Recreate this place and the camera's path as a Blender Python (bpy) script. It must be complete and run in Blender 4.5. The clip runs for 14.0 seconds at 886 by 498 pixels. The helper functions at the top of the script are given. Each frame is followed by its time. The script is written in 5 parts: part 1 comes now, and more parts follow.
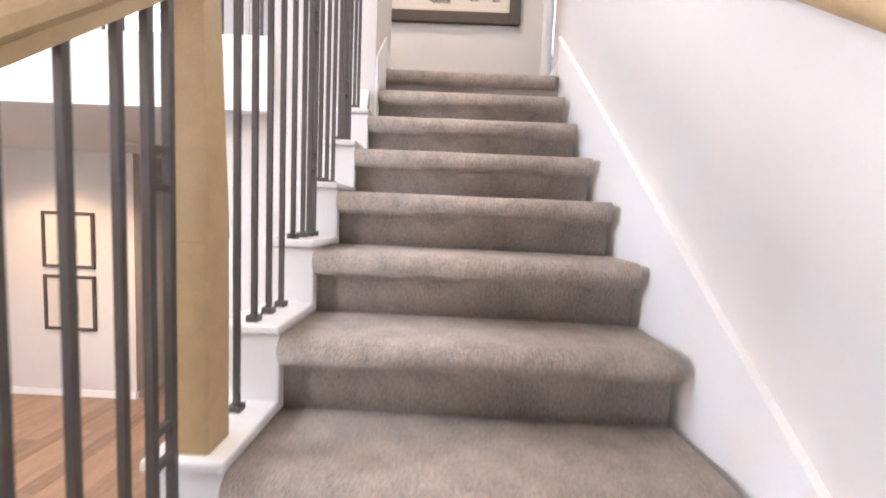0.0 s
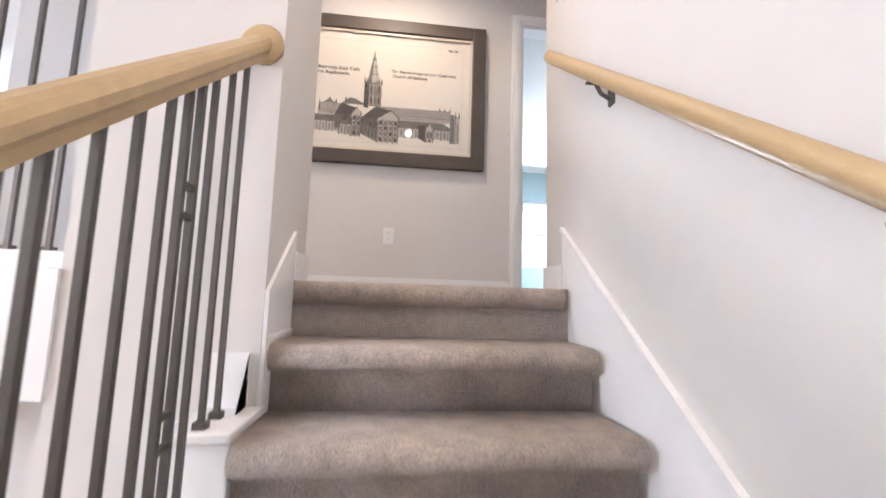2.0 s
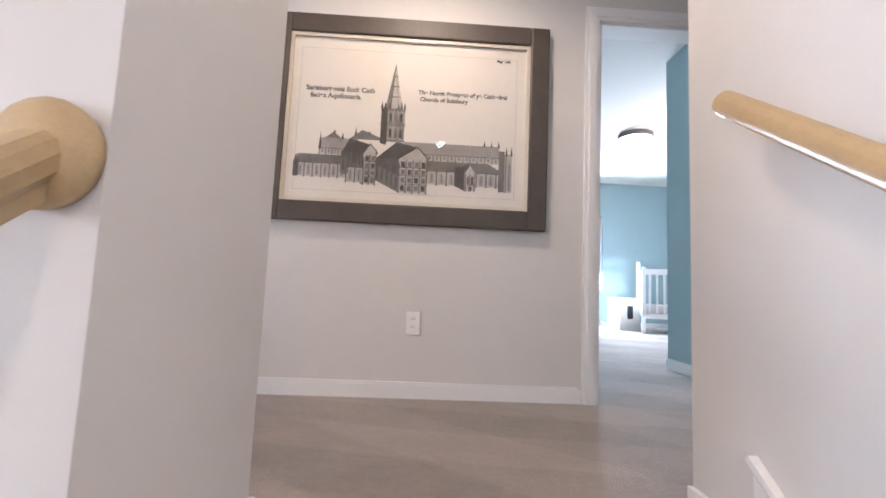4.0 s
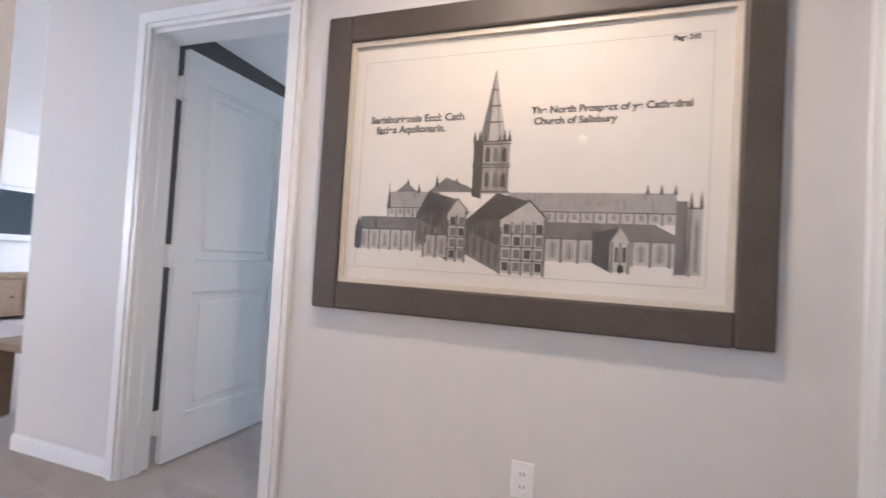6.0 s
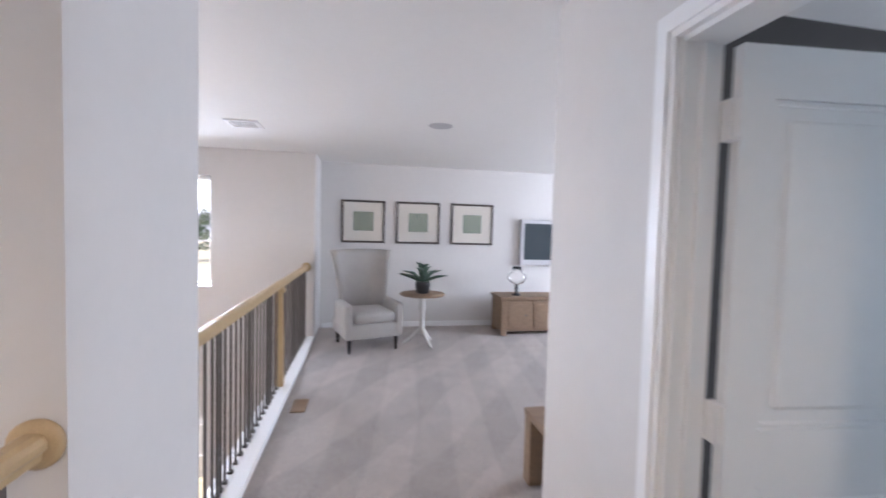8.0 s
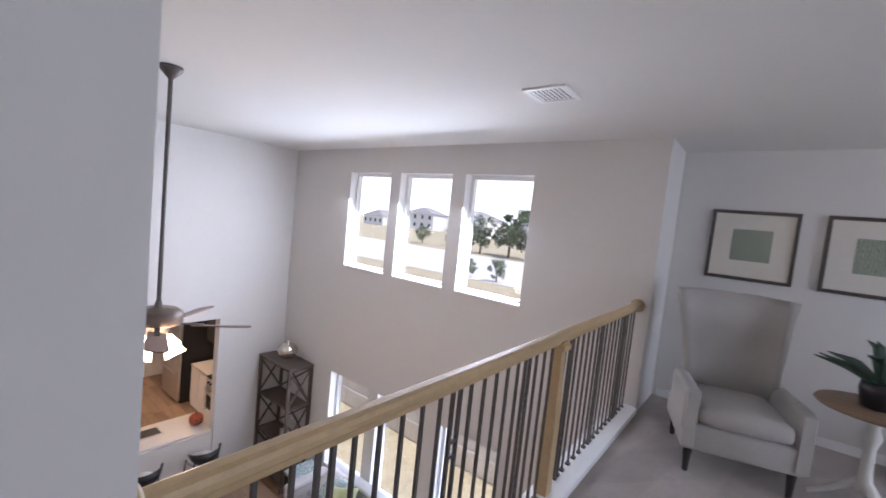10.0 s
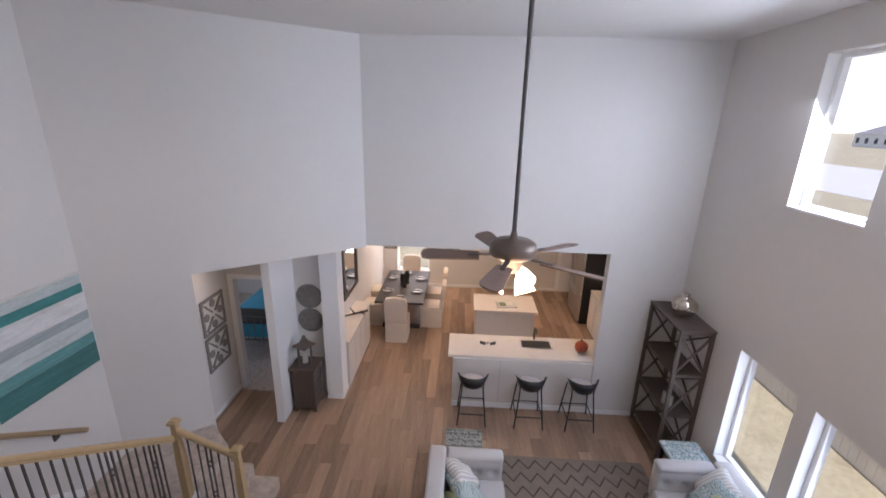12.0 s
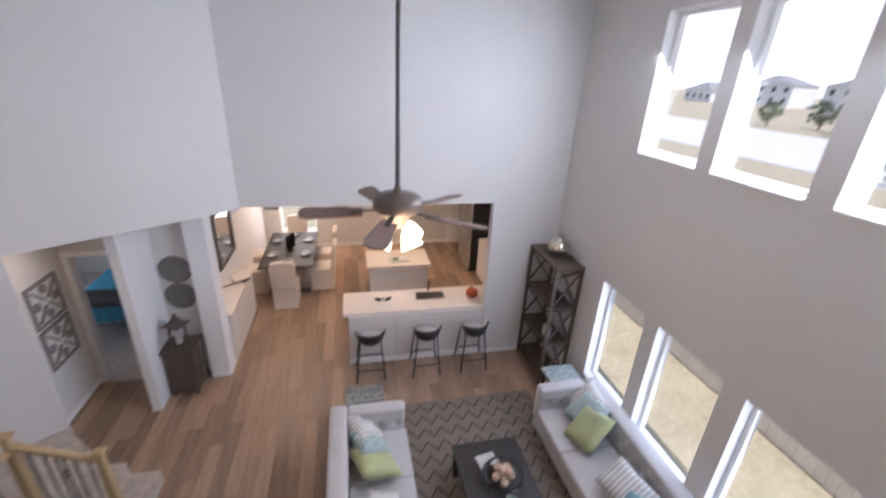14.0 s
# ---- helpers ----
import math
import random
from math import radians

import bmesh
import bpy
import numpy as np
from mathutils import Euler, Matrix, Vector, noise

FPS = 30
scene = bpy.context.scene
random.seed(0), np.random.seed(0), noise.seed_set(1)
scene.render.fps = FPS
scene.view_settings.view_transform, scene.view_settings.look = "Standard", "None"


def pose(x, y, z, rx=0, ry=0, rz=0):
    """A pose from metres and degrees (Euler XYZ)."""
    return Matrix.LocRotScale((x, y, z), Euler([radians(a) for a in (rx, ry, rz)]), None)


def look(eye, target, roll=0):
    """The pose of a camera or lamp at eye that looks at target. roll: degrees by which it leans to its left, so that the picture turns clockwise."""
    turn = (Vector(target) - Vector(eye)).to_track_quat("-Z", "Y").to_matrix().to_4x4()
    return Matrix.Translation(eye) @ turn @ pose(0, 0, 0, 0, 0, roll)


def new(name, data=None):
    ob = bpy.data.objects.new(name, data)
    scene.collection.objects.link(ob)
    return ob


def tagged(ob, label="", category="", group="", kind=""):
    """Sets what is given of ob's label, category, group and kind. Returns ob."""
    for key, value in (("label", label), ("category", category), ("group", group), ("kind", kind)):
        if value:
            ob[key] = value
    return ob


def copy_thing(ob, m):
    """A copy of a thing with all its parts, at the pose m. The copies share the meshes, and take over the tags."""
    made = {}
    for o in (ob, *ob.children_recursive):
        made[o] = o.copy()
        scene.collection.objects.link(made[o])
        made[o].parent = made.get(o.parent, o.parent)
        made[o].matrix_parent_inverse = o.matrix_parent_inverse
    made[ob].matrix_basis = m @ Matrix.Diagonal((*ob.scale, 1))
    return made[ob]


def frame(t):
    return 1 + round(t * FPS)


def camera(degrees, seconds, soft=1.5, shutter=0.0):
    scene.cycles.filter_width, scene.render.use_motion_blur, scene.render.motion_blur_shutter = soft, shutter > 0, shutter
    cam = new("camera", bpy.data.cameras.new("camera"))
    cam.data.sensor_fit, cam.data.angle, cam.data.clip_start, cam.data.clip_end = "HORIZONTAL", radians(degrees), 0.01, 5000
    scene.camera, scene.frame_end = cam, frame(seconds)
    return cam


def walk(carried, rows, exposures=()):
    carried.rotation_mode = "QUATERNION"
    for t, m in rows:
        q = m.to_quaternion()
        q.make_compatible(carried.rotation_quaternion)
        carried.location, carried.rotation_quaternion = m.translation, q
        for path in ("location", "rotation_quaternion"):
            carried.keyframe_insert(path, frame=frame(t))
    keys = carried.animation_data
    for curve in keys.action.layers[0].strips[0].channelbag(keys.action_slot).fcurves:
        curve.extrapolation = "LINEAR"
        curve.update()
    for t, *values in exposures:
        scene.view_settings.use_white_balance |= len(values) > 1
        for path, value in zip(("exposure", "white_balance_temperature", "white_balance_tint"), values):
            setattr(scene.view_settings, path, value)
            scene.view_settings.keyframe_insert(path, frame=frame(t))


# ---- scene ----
cam = camera(93.8, 14.0, soft=1.6, shutter=0.3)
PATH = [
    (0, (-0.059, 0.471, 2.225), (-0.084, 2.464, 2.06), 2.5),
    (0.5, (-0.028, 0.708, 2.42), (-0.021, 2.708, 2.408), 3.4),
    (0.7, (-0.059, 0.819, 2.503), (0.019, 2.817, 2.562), 4.1),
    (1, (-0.015, 0.969, 2.648), (0.008, 2.963, 2.803), 4.5),
    (1.5, (-0.073, 1.215, 2.84), (0.044, 3.195, 3.099), 2.8),
    (2, (-0.117, 1.453, 3.014), (0.109, 3.426, 3.247), 1.7),
    (2.5, (-0.132, 1.669, 3.214), (0.1, 3.636, 3.494), 1.9),
    (2.7, (-0.179, 1.743, 3.275), (0.103, 3.698, 3.587), 1.9),
    (5, (-0.051, 2.593, 3.911), (-0.2, 4.586, 3.963), 2.0),
    (5.5, (-0.032, 2.788, 4.054), (-0.301, 4.769, 4.089), 1.7),
    (6, (-0.052, 2.95, 4.125), (-0.647, 4.858, 4.179), 3.3),
    (6.5, (-0.201, 3.101, 4.258), (-1.222, 4.819, 4.184), 4.2),
    (7, (-0.374, 3.244, 4.357), (-1.779, 4.654, 4.165), 3.1),
    (7.5, (-0.599, 3.406, 4.445), (-2.362, 4.346, 4.352), 4.6),
    (8, (-0.942, 3.516, 4.576), (-2.905, 3.888, 4.488), 1.5),
    (8.2, (-1.12, 3.551, 4.588), (-3.117, 3.655, 4.543), 2.4),
    (10.3, (-2.773, 3.624, 4.651), (-4.215, 2.253, 4.446), 4.7),
    (10.5, (-2.849, 3.589, 4.642), (-4.178, 2.114, 4.402), 4.0),
    (11, (-3.101, 3.346, 4.603), (-3.961, 1.564, 4.308), 6.4),
    (11.5, (-3.299, 3.073, 4.577), (-3.532, 1.127, 4.182), 4.6),
    (12, (-3.414, 2.882, 4.551), (-3.33, 0.976, 3.951), 1.4),
    (12.5, (-3.439, 2.778, 4.499), (-3.426, 0.97, 3.643), 0.7),
    (13, (-3.445, 2.722, 4.457), (-3.443, 1.048, 3.363), -0.5),
    (13.5, (-3.451, 2.717, 4.443), (-3.502, 1.071, 3.309), -1.1),
    (14, (-3.479, 2.777, 4.523), (-3.902, 0.987, 3.737), 3.0),
]
walk(cam, [(t, look(e, g, r)) for t, e, g, r in PATH],
     exposures=((0, 1.65, 6100, 18), (1.2, 1.32, 6100, 18), (2.0, 1.3, 6000, 17), (2.7, 1.0, 6000, 17), (5, 1.2, 5750, 18), (6.0, 1.12, 5750, 18), (7.0, 1.15, 5700, 14), (7.5, 1.2, 5800, 16), (8.2, .85, 5850, 18), (10.3, .1, 5850, 19), (11.5, -.15, 5850, 19), (13, .12, 5750, 18), (14, .1, 5750, 18)))

# ---- light ----
world = bpy.data.worlds.new("sky")
scene.world = world
world.use_nodes = True
_n = world.node_tree.nodes
_sky = _n.new("ShaderNodeTexSky")
_sky.sky_type, _sky.sun_disc = 'NISHITA', False
_sky.sun_elevation, _sky.sun_rotation = radians(62), radians(3)
world.node_tree.links.new(_sky.outputs[0], _n["Background"].inputs[0])
_n["Background"].inputs[1].default_value = 0.15
_s = new("sun", bpy.data.lights.new("sun", 'SUN'))
_s.data.energy, _s.data.angle, _s.data.color = 5.0, radians(0.5), (1, .95, .88)
_s.matrix_world = look((1, 20, 38), (0, 0, 0))


def area(name, eye, target, sx, sy, watts, color=(1, 1, 1)):
    l = bpy.data.lights.new(name, 'AREA')
    l.shape, l.size, l.size_y, l.energy, l.color = 'RECTANGLE', sx, sy, watts, color
    o = new(name, l)
    o.matrix_world = look(eye, target)
    return o


def bulb(name, at, watts, color=(1, .72, .45), size=.06):
    l = bpy.data.lights.new(name, 'POINT')
    l.energy, l.color, l.shadow_soft_size = watts, color, size
    o = new(name, l)
    o.location = at
    return o


def spot(name, at, watts, color=(1, .76, .5), size=.05, cone=140):
    l = bpy.data.lights.new(name, 'SPOT')
    l.energy, l.color, l.shadow_soft_size, l.spot_size, l.spot_blend = watts, color, size, radians(cone), .8
    o = new(name, l)
    o.location = at
    return o


DAY = (.86, .93, 1)
# sky light in the window openings
for y0 in (-1.02, .04, 1.12):
    area("window_light", (-6.895, y0, 4.48), (-2.0, y0 - .4, 1.2), .84, 1.38, 54, DAY)
    area("window_light", (-6.895, y0, 1.3), (-1.5, y0, .9), .84, 1.45, 11, DAY)
# fill light for the loft, at a north window added out of view
area("window_light", (-5.2, 9.5, 4.5), (-5.2, 5, 3.6), 2.2, 1.5, 115, DAY)
area("window_light", (2.65, 9.2, 4.4), (2.4, 5.5, 3.4), .6, 1.25, 95, (.8, .92, 1))
area("window_light", (-2.125, -8.1, 1.25), (-2.125, -5, .6), .85, 1.5, 26, (1, .9, .8))
WARM = (1, .70, .42)
bulb("lamp_light", (-3.85, .22, 3.3), 26, WARM, .1)
# unseen lamps added to light the kitchen warmly; the last two have no fixture
for p in ((-2.4, -4.2), (-4.6, -4.4), (-4.6, -6.6), (-6.0, -5.2), (-2.2, -7.4)):
    spot("lamp_light", (p[0], p[1], 2.7), 62, WARM)
bulb("lamp_light", (-2.2, -6.4, 2.15), 16, WARM, .1)
spot("lamp_light", (-.2, 3.55, 5.5), 34, (1, .78, .55), cone=168)
spot("lamp_light", (0, 1.05, 5.5), 34, (1, .82, .62), cone=150)
# added daylight that brightens the study; its opening is out of view
area("window_light", (-1.5, 7.4, 4.4), (-1.7, 4.5, 3.6), 1.1, 1.2, 17, DAY)
# fill added to brighten the far bedroom, from a side opening out of view
area("window_light", (2.7, -5.0, 1.6), (0, -5, .6), 1.2, 1.2, 17, DAY)
spot("lamp_light", (-2.9, 4.1, 2.7), 38, WARM)
# extra spot without a fixture, added to warm the wall under the loft
spot("lamp_light", (-4.3, 4.2, 2.7), 32, WARM)
bulb("lamp_light", (2.6, 6.4, 5.3), 10, (1, .85, .7))
# added fill with no fixture, brightens the hallway below the angled wall
spot("lamp_light", (-.1, -2.2, 2.7), 14, WARM)


# ---- materials ----
def mat(name, color, rough=.6, metal=0.0, var=.12, scale=6.0, bump=.0, bscale=60.0, coat=0.0, sheen=0.0, rand=0.0, stretch=(1, 1, 1)):
    m = bpy.data.materials.new(name)
    m.use_nodes = True
    nt = m.node_tree
    b = nt.nodes["Principled BSDF"]
    b.inputs["Roughness"].default_value, b.inputs["Metallic"].default_value = rough, metal
    b.inputs["Coat Weight"].default_value, b.inputs["Sheen Weight"].default_value = coat, sheen
    tc = nt.nodes.new("ShaderNodeTexCoord")
    mp = nt.nodes.new("ShaderNodeMapping")
    mp.inputs["Scale"].default_value = stretch
    nt.links.new(tc.outputs["Object"], mp.inputs[0])
    vals = []
    for sc in (scale, scale * 9):
        n = nt.nodes.new("ShaderNodeTexNoise")
        n.inputs["Scale"].default_value, n.inputs["Detail"].default_value = sc, 4
        nt.links.new(mp.outputs[0], n.inputs[0])
        vals.append(n.outputs["Fac"])
    add = nt.nodes.new("ShaderNodeMath")
    nt.links.new(vals[0], add.inputs[0])
    nt.links.new(vals[1], add.inputs[1])
    fac = add.outputs[0]
    if rand:
        oi = nt.nodes.new("ShaderNodeObjectInfo")
        ma = nt.nodes.new("ShaderNodeMath")
        ma.operation = 'MULTIPLY_ADD'
        nt.links.new(oi.outputs["Random"], ma.inputs[0])
        ma.inputs[1].default_value = rand
        nt.links.new(fac, ma.inputs[2])
        s2 = nt.nodes.new("ShaderNodeMath")
        s2.operation = 'SUBTRACT'
        nt.links.new(ma.outputs[0], s2.inputs[0])
        s2.inputs[1].default_value = rand / 2
        fac = s2.outputs[0]
    mr = nt.nodes.new("ShaderNodeMapRange")
    mr.inputs[1].default_value, mr.inputs[2].default_value = .5, 1.5
    mr.inputs[3].default_value, mr.inputs[4].default_value = 1 - var, 1 + var
    mr.clamp = False
    nt.links.new(fac, mr.inputs[0])
    mix = nt.nodes.new("ShaderNodeVectorMath")
    mix.operation = 'SCALE'
    mix.inputs[0].default_value = color
    nt.links.new(mr.outputs[0], mix.inputs[3])
    nt.links.new(mix.outputs[0], b.inputs["Base Color"])
    if bump:
        n = nt.nodes.new("ShaderNodeTexNoise")
        n.inputs["Scale"].default_value, n.inputs["Detail"].default_value = bscale, 3
        nt.links.new(mp.outputs[0], n.inputs[0])
        bp = nt.nodes.new("ShaderNodeBump")
        bp.inputs["Strength"].default_value, bp.inputs["Distance"].default_value = bump, .01
        nt.links.new(n.outputs["Fac"], bp.inputs["Height"])
        nt.links.new(bp.outputs[0], b.inputs["Normal"])
    return m


def glow(name, color, strength):
    m = bpy.data.materials.new(name)
    m.use_nodes = True
    b = m.node_tree.nodes["Principled BSDF"]
    b.inputs["Base Color"].default_value = (*color, 1)
    b.inputs["Emission Color"].default_value = (*color, 1)
    b.inputs["Emission Strength"].default_value = strength
    return m


def glassy(name, color=(1, 1, 1), rough=0.0):
    m = bpy.data.materials.new(name)
    m.use_nodes = True
    b = m.node_tree.nodes["Principled BSDF"]
    b.inputs["Base Color"].default_value = (*color, 1)
    b.inputs["Roughness"].default_value = rough
    b.inputs["Transmission Weight"].default_value = 1
    b.inputs["IOR"].default_value = 1.45
    return m


def pane_mat():
    m = bpy.data.materials.new("pane_glass")
    m.use_nodes = True
    nt = m.node_tree
    t = nt.nodes.new("ShaderNodeBsdfTransparent")
    g = nt.nodes.new("ShaderNodeBsdfGlossy")
    g.inputs["Roughness"].default_value = .02
    mx = nt.nodes.new("ShaderNodeMixShader")
    mx.inputs[0].default_value = .03
    nt.links.new(t.outputs[0], mx.inputs[1])
    nt.links.new(g.outputs[0], mx.inputs[2])
    nt.links.new(mx.outputs[0], nt.nodes["Material Output"].inputs[0])
    return m


WALL = mat("wall_paint", (.66, .64, .62), .75, var=.025, scale=1.5, bump=.05, bscale=220)
WHITE = mat("white_trim_paint", (.82, .82, .82), .4, var=.02, scale=3)
CEIL = mat("ceiling_paint", (.74, .73, .71), .9, var=.02, scale=2, bump=.05, bscale=200)
BLUE = mat("blue_wall_paint", (.36, .48, .51), .75, var=.03, scale=2)
CARPET = mat("carpet", (.50, .42, .355), .95, var=.55, scale=13, bump=1.0, bscale=210, sheen=.3)
PLANK = mat("oak_plank", (.30, .20, .135), .42, var=.38, scale=2.2, bump=.08, bscale=30, rand=.75, stretch=(7, .8, 7))
LOFTCARPET = mat("loft_carpet", (.37, .32, .285), .95, var=.2, scale=5, bump=1.0, bscale=180, sheen=.3)
GROUT = mat("floor_gap", (.09, .06, .04), .8)
IRON = mat("dark_iron", (.115, .104, .098), .45, .5, var=.15, scale=20)
RAILWOOD = mat("light_oak_rail", (.47, .34, .18), .45, var=.14, scale=5, stretch=(6, 6, 6), bump=.05)
DARKWOOD = mat("dark_stained_wood", (.023, .018, .016), .55, var=.4, scale=6, stretch=(6, 1, 1), bump=.1)
GREYWOOD = mat("grey_brown_wood", (.10, .075, .06), .6, var=.3, scale=6, stretch=(5, 5, 1), bump=.1)
OAK = mat("weathered_oak", (.24, .16, .10), .6, var=.25, scale=5, stretch=(4, 1, 5), bump=.1)
FRAME = mat("grey_brown_frame", (.075, .06, .05), .5, var=.2, scale=8, bump=.05)
PAPER = mat("aged_paper", (.66, .62, .56), .6, var=.05, scale=3)
INK = mat("grey_ink", (.15, .14, .13), .7, var=.45, scale=25)
INKMID = mat("mid_grey_ink", (.30, .28, .26), .7, var=.3, scale=25)
INKDARK = mat("dark_ink", (.06, .055, .05), .7, var=.4, scale=25)
GOLD = mat("pale_gold_fillet", (.60, .54, .45), .45, .1, var=.1)
LINEN = mat("grey_linen", (.46, .445, .445), .9, var=.05, scale=6, bump=.2, bscale=400, sheen=.4)
LINENSEAM = mat("linen_piping", (.42, .40, .39), .9)
CHAIRFAB = mat("taupe_fabric", (.37, .35, .325), .9, var=.06, scale=8, bump=.2, bscale=350, sheen=.3)
TEALPAINT = mat("teal_paint", (.15, .30, .28), .5, var=.15, scale=5)
GREENFAB = mat("lime_green_fabric", (.37, .40, .21), .8, var=.1, scale=9, bump=.1, bscale=120)
TEALFAB = mat("teal_fabric", (.15, .25, .28), .8, var=.15, scale=9, bump=.1, bscale=120)
STEEL = mat("stainless_steel", (.55, .54, .53), .28, .95, var=.06, scale=4)
BLACK = mat("black_plastic", (.015, .015, .017), .4, var=.1)
SCREEN = mat("dark_screen", (.02, .035, .045), .12, var=.05)
SILVER = mat("silver_plastic", (.5, .5, .52), .35, .5, var=.04)
QUARTZ = mat("pale_quartz", (.72, .66, .60), .25, var=.05, scale=8, coat=.2)
CABINET = mat("off_white_cabinet", (.66, .62, .58), .45, var=.03)
RUG = mat("taupe_rug", (.21, .175, .145), .95, var=.2, scale=8, bump=.6, bscale=260)
RUGLINE = mat("rug_dark_line", (.075, .062, .05), .95, var=.3, scale=12)
MIRROR = mat("mirror", (.85, .86, .87), .03, 1.0, var=.0)
MERCURY = mat("mercury_glass", (.62, .56, .48), .14, .95, var=.25, scale=18)
GLASS = glassy("clear_glass")
PANE = pane_mat()
WARMGLOW = glow("lit_lamp_glass", (1, .74, .45), 14.0)
COOLGLOW = glow("lit_ceiling_lamp", (1, .92, .8), 6.0)
GRASS = mat("dry_grass", (.37, .32, .21), .95, var=.3, scale=1.5, bump=.5, bscale=20)
FENCEM = mat("pale_fence_wood", (.72, .67, .62), .8, var=.1, scale=3, rand=.4)
ROADM = mat("pale_concrete", (.55, .53, .50), .85, var=.1, scale=1)
LEAF = mat("leaf", (.12, .15, .08), .7, var=.4, scale=3, rand=.5)
BARK = mat("bark", (.11, .08, .06), .9, var=.3, scale=9)
HOUSEW = mat("house_siding", (.78, .76, .74), .8, var=.06)
ROOFM = mat("roof_shingle", (.28, .27, .27), .9, var=.2, scale=4)
WINDARK = mat("dark_window", (.05, .06, .08), .15, var=.05)
PLANTM = mat("succulent_leaf", (.045, .085, .06), .5, var=.3, scale=12)
ORANGE = mat("carved_pumpkin", (.38, .07, .025), .5, var=.2, scale=12)
BALLM = mat("cream_wicker_ball", (.55, .40, .29), .8, var=.2, scale=25, rand=.8, bump=.4, bscale=60)
CREAM = mat("cream_slipcover", (.60, .53, .46), .9, var=.06, scale=7, sheen=.3)
CHALK = mat("chalk_white_paint", (.66, .64, .60), .6, var=.12, scale=12)
BEDBLUE = mat("bright_blue_bedding", (.05, .24, .34), .8, var=.15, scale=6)
PATFAB = mat("pattern", (.5, .5, .48), .9)


def stripes(name, a, b, scale, kind='BANDS', dist=0.0):
    m = bpy.data.materials.new(name)
    m.use_nodes = True
    nt = m.node_tree
    p = nt.nodes["Principled BSDF"]
    p.inputs["Roughness"].default_value = .85
    tc = nt.nodes.new("ShaderNodeTexCoord")
    w = nt.nodes.new("ShaderNodeTexWave")
    w.wave_type = kind
    w.inputs["Scale"].default_value, w.inputs["Distortion"].default_value = scale, dist
    w.inputs["Detail"].default_value = 1
    r = nt.nodes.new("ShaderNodeValToRGB")
    r.color_ramp.elements[0].position, r.color_ramp.elements[1].position = .42, .58
    r.color_ramp.elements[0].color, r.color_ramp.elements[1].color = (*a, 1), (*b, 1)
    nt.links.new(tc.outputs["Object"], w.inputs[0])
    nt.links.new(w.outputs["Fac"], r.inputs[0])
    nt.links.new(r.outputs[0], p.inputs["Base Color"])
    return m


STRIPEFAB = stripes("striped_linen", (.62, .59, .55), (.42, .42, .42), 7, dist=.6)
TEALPAT = stripes("teal_swirl_fabric", (.17, .27, .29), (.50, .53, .51), 20, 'RINGS', 11)
ARTGREEN = stripes("green_print", (.42, .43, .33), (.12, .17, .15), 22, dist=8)


def brushed(m, amount):
    """Lays the alternating wedges that a vacuum cleaner leaves in the pile over a carpet material."""
    nt = m.node_tree
    b = nt.nodes["Principled BSDF"]
    old = b.inputs["Base Color"].links[0].from_socket
    tc = nt.nodes.new("ShaderNodeTexCoord")
    ws = []
    for ang, sc, dist in ((8, .55, 1.2), (38, .42, 2.0)):
        mp = nt.nodes.new("ShaderNodeMapping")
        mp.inputs["Rotation"].default_value = (0, 0, radians(ang))
        w = nt.nodes.new("ShaderNodeTexWave")
        w.inputs["Scale"].default_value, w.inputs["Distortion"].default_value, w.inputs["Detail"].default_value = sc, dist, 1
        w.bands_direction = 'Y'
        nt.links.new(tc.outputs["Object"], mp.inputs[0])
        nt.links.new(mp.outputs[0], w.inputs[0])
        c = nt.nodes.new("ShaderNodeMapRange")
        c.interpolation_type = 'SMOOTHSTEP'
        c.inputs[1].default_value, c.inputs[2].default_value = .42, .58
        nt.links.new(w.outputs["Fac"], c.inputs[0])
        ws.append(c.outputs[0])
    d = nt.nodes.new("ShaderNodeMath")
    d.operation = 'SUBTRACT'
    nt.links.new(ws[0], d.inputs[0])
    nt.links.new(ws[1], d.inputs[1])
    g = nt.nodes.new("ShaderNodeMath")
    g.operation = 'MULTIPLY_ADD'
    g.inputs[1].default_value, g.inputs[2].default_value = amount, 1
    nt.links.new(d.outputs[0], g.inputs[0])
    v = nt.nodes.new("ShaderNodeVectorMath")
    v.operation = 'SCALE'
    nt.links.new(old, v.inputs[0])
    nt.links.new(g.outputs[0], v.inputs[3])
    nt.links.new(v.outputs[0], b.inputs["Base Color"])


brushed(LOFTCARPET, .14)


# ---- building blocks ----
def box(bm, x0, x1, y0, y1, z0, z1, bev=0.0):
    r = bmesh.ops.create_cube(bm, size=1)
    bmesh.ops.scale(bm, vec=(x1 - x0, y1 - y0, z1 - z0), verts=r["verts"])
    bmesh.ops.translate(bm, vec=((x0 + x1) / 2, (y0 + y1) / 2, (z0 + z1) / 2), verts=r["verts"])
    if bev:
        es = list({e for v in r["verts"] for e in v.link_edges})
        bmesh.ops.bevel(bm, geom=es, offset=bev, segments=2, affect='EDGES', profile=.5)
    return bm


def tube(bm, a, b, r0, r1=None, seg=10):
    a, b = Vector(a), Vector(b)
    d = b - a
    m = Matrix.Translation((a + b) / 2) @ d.to_track_quat("Z", "Y").to_matrix().to_4x4()
    bmesh.ops.create_cone(bm, cap_ends=True, segments=seg, radius1=r0, radius2=r0 if r1 is None else r1, depth=d.length, matrix=m)
    return bm


def beam(bm, a, b, w, h):
    """A straight bar of w across and h high from a to b."""
    a, b = Vector(a), Vector(b)
    d = b - a
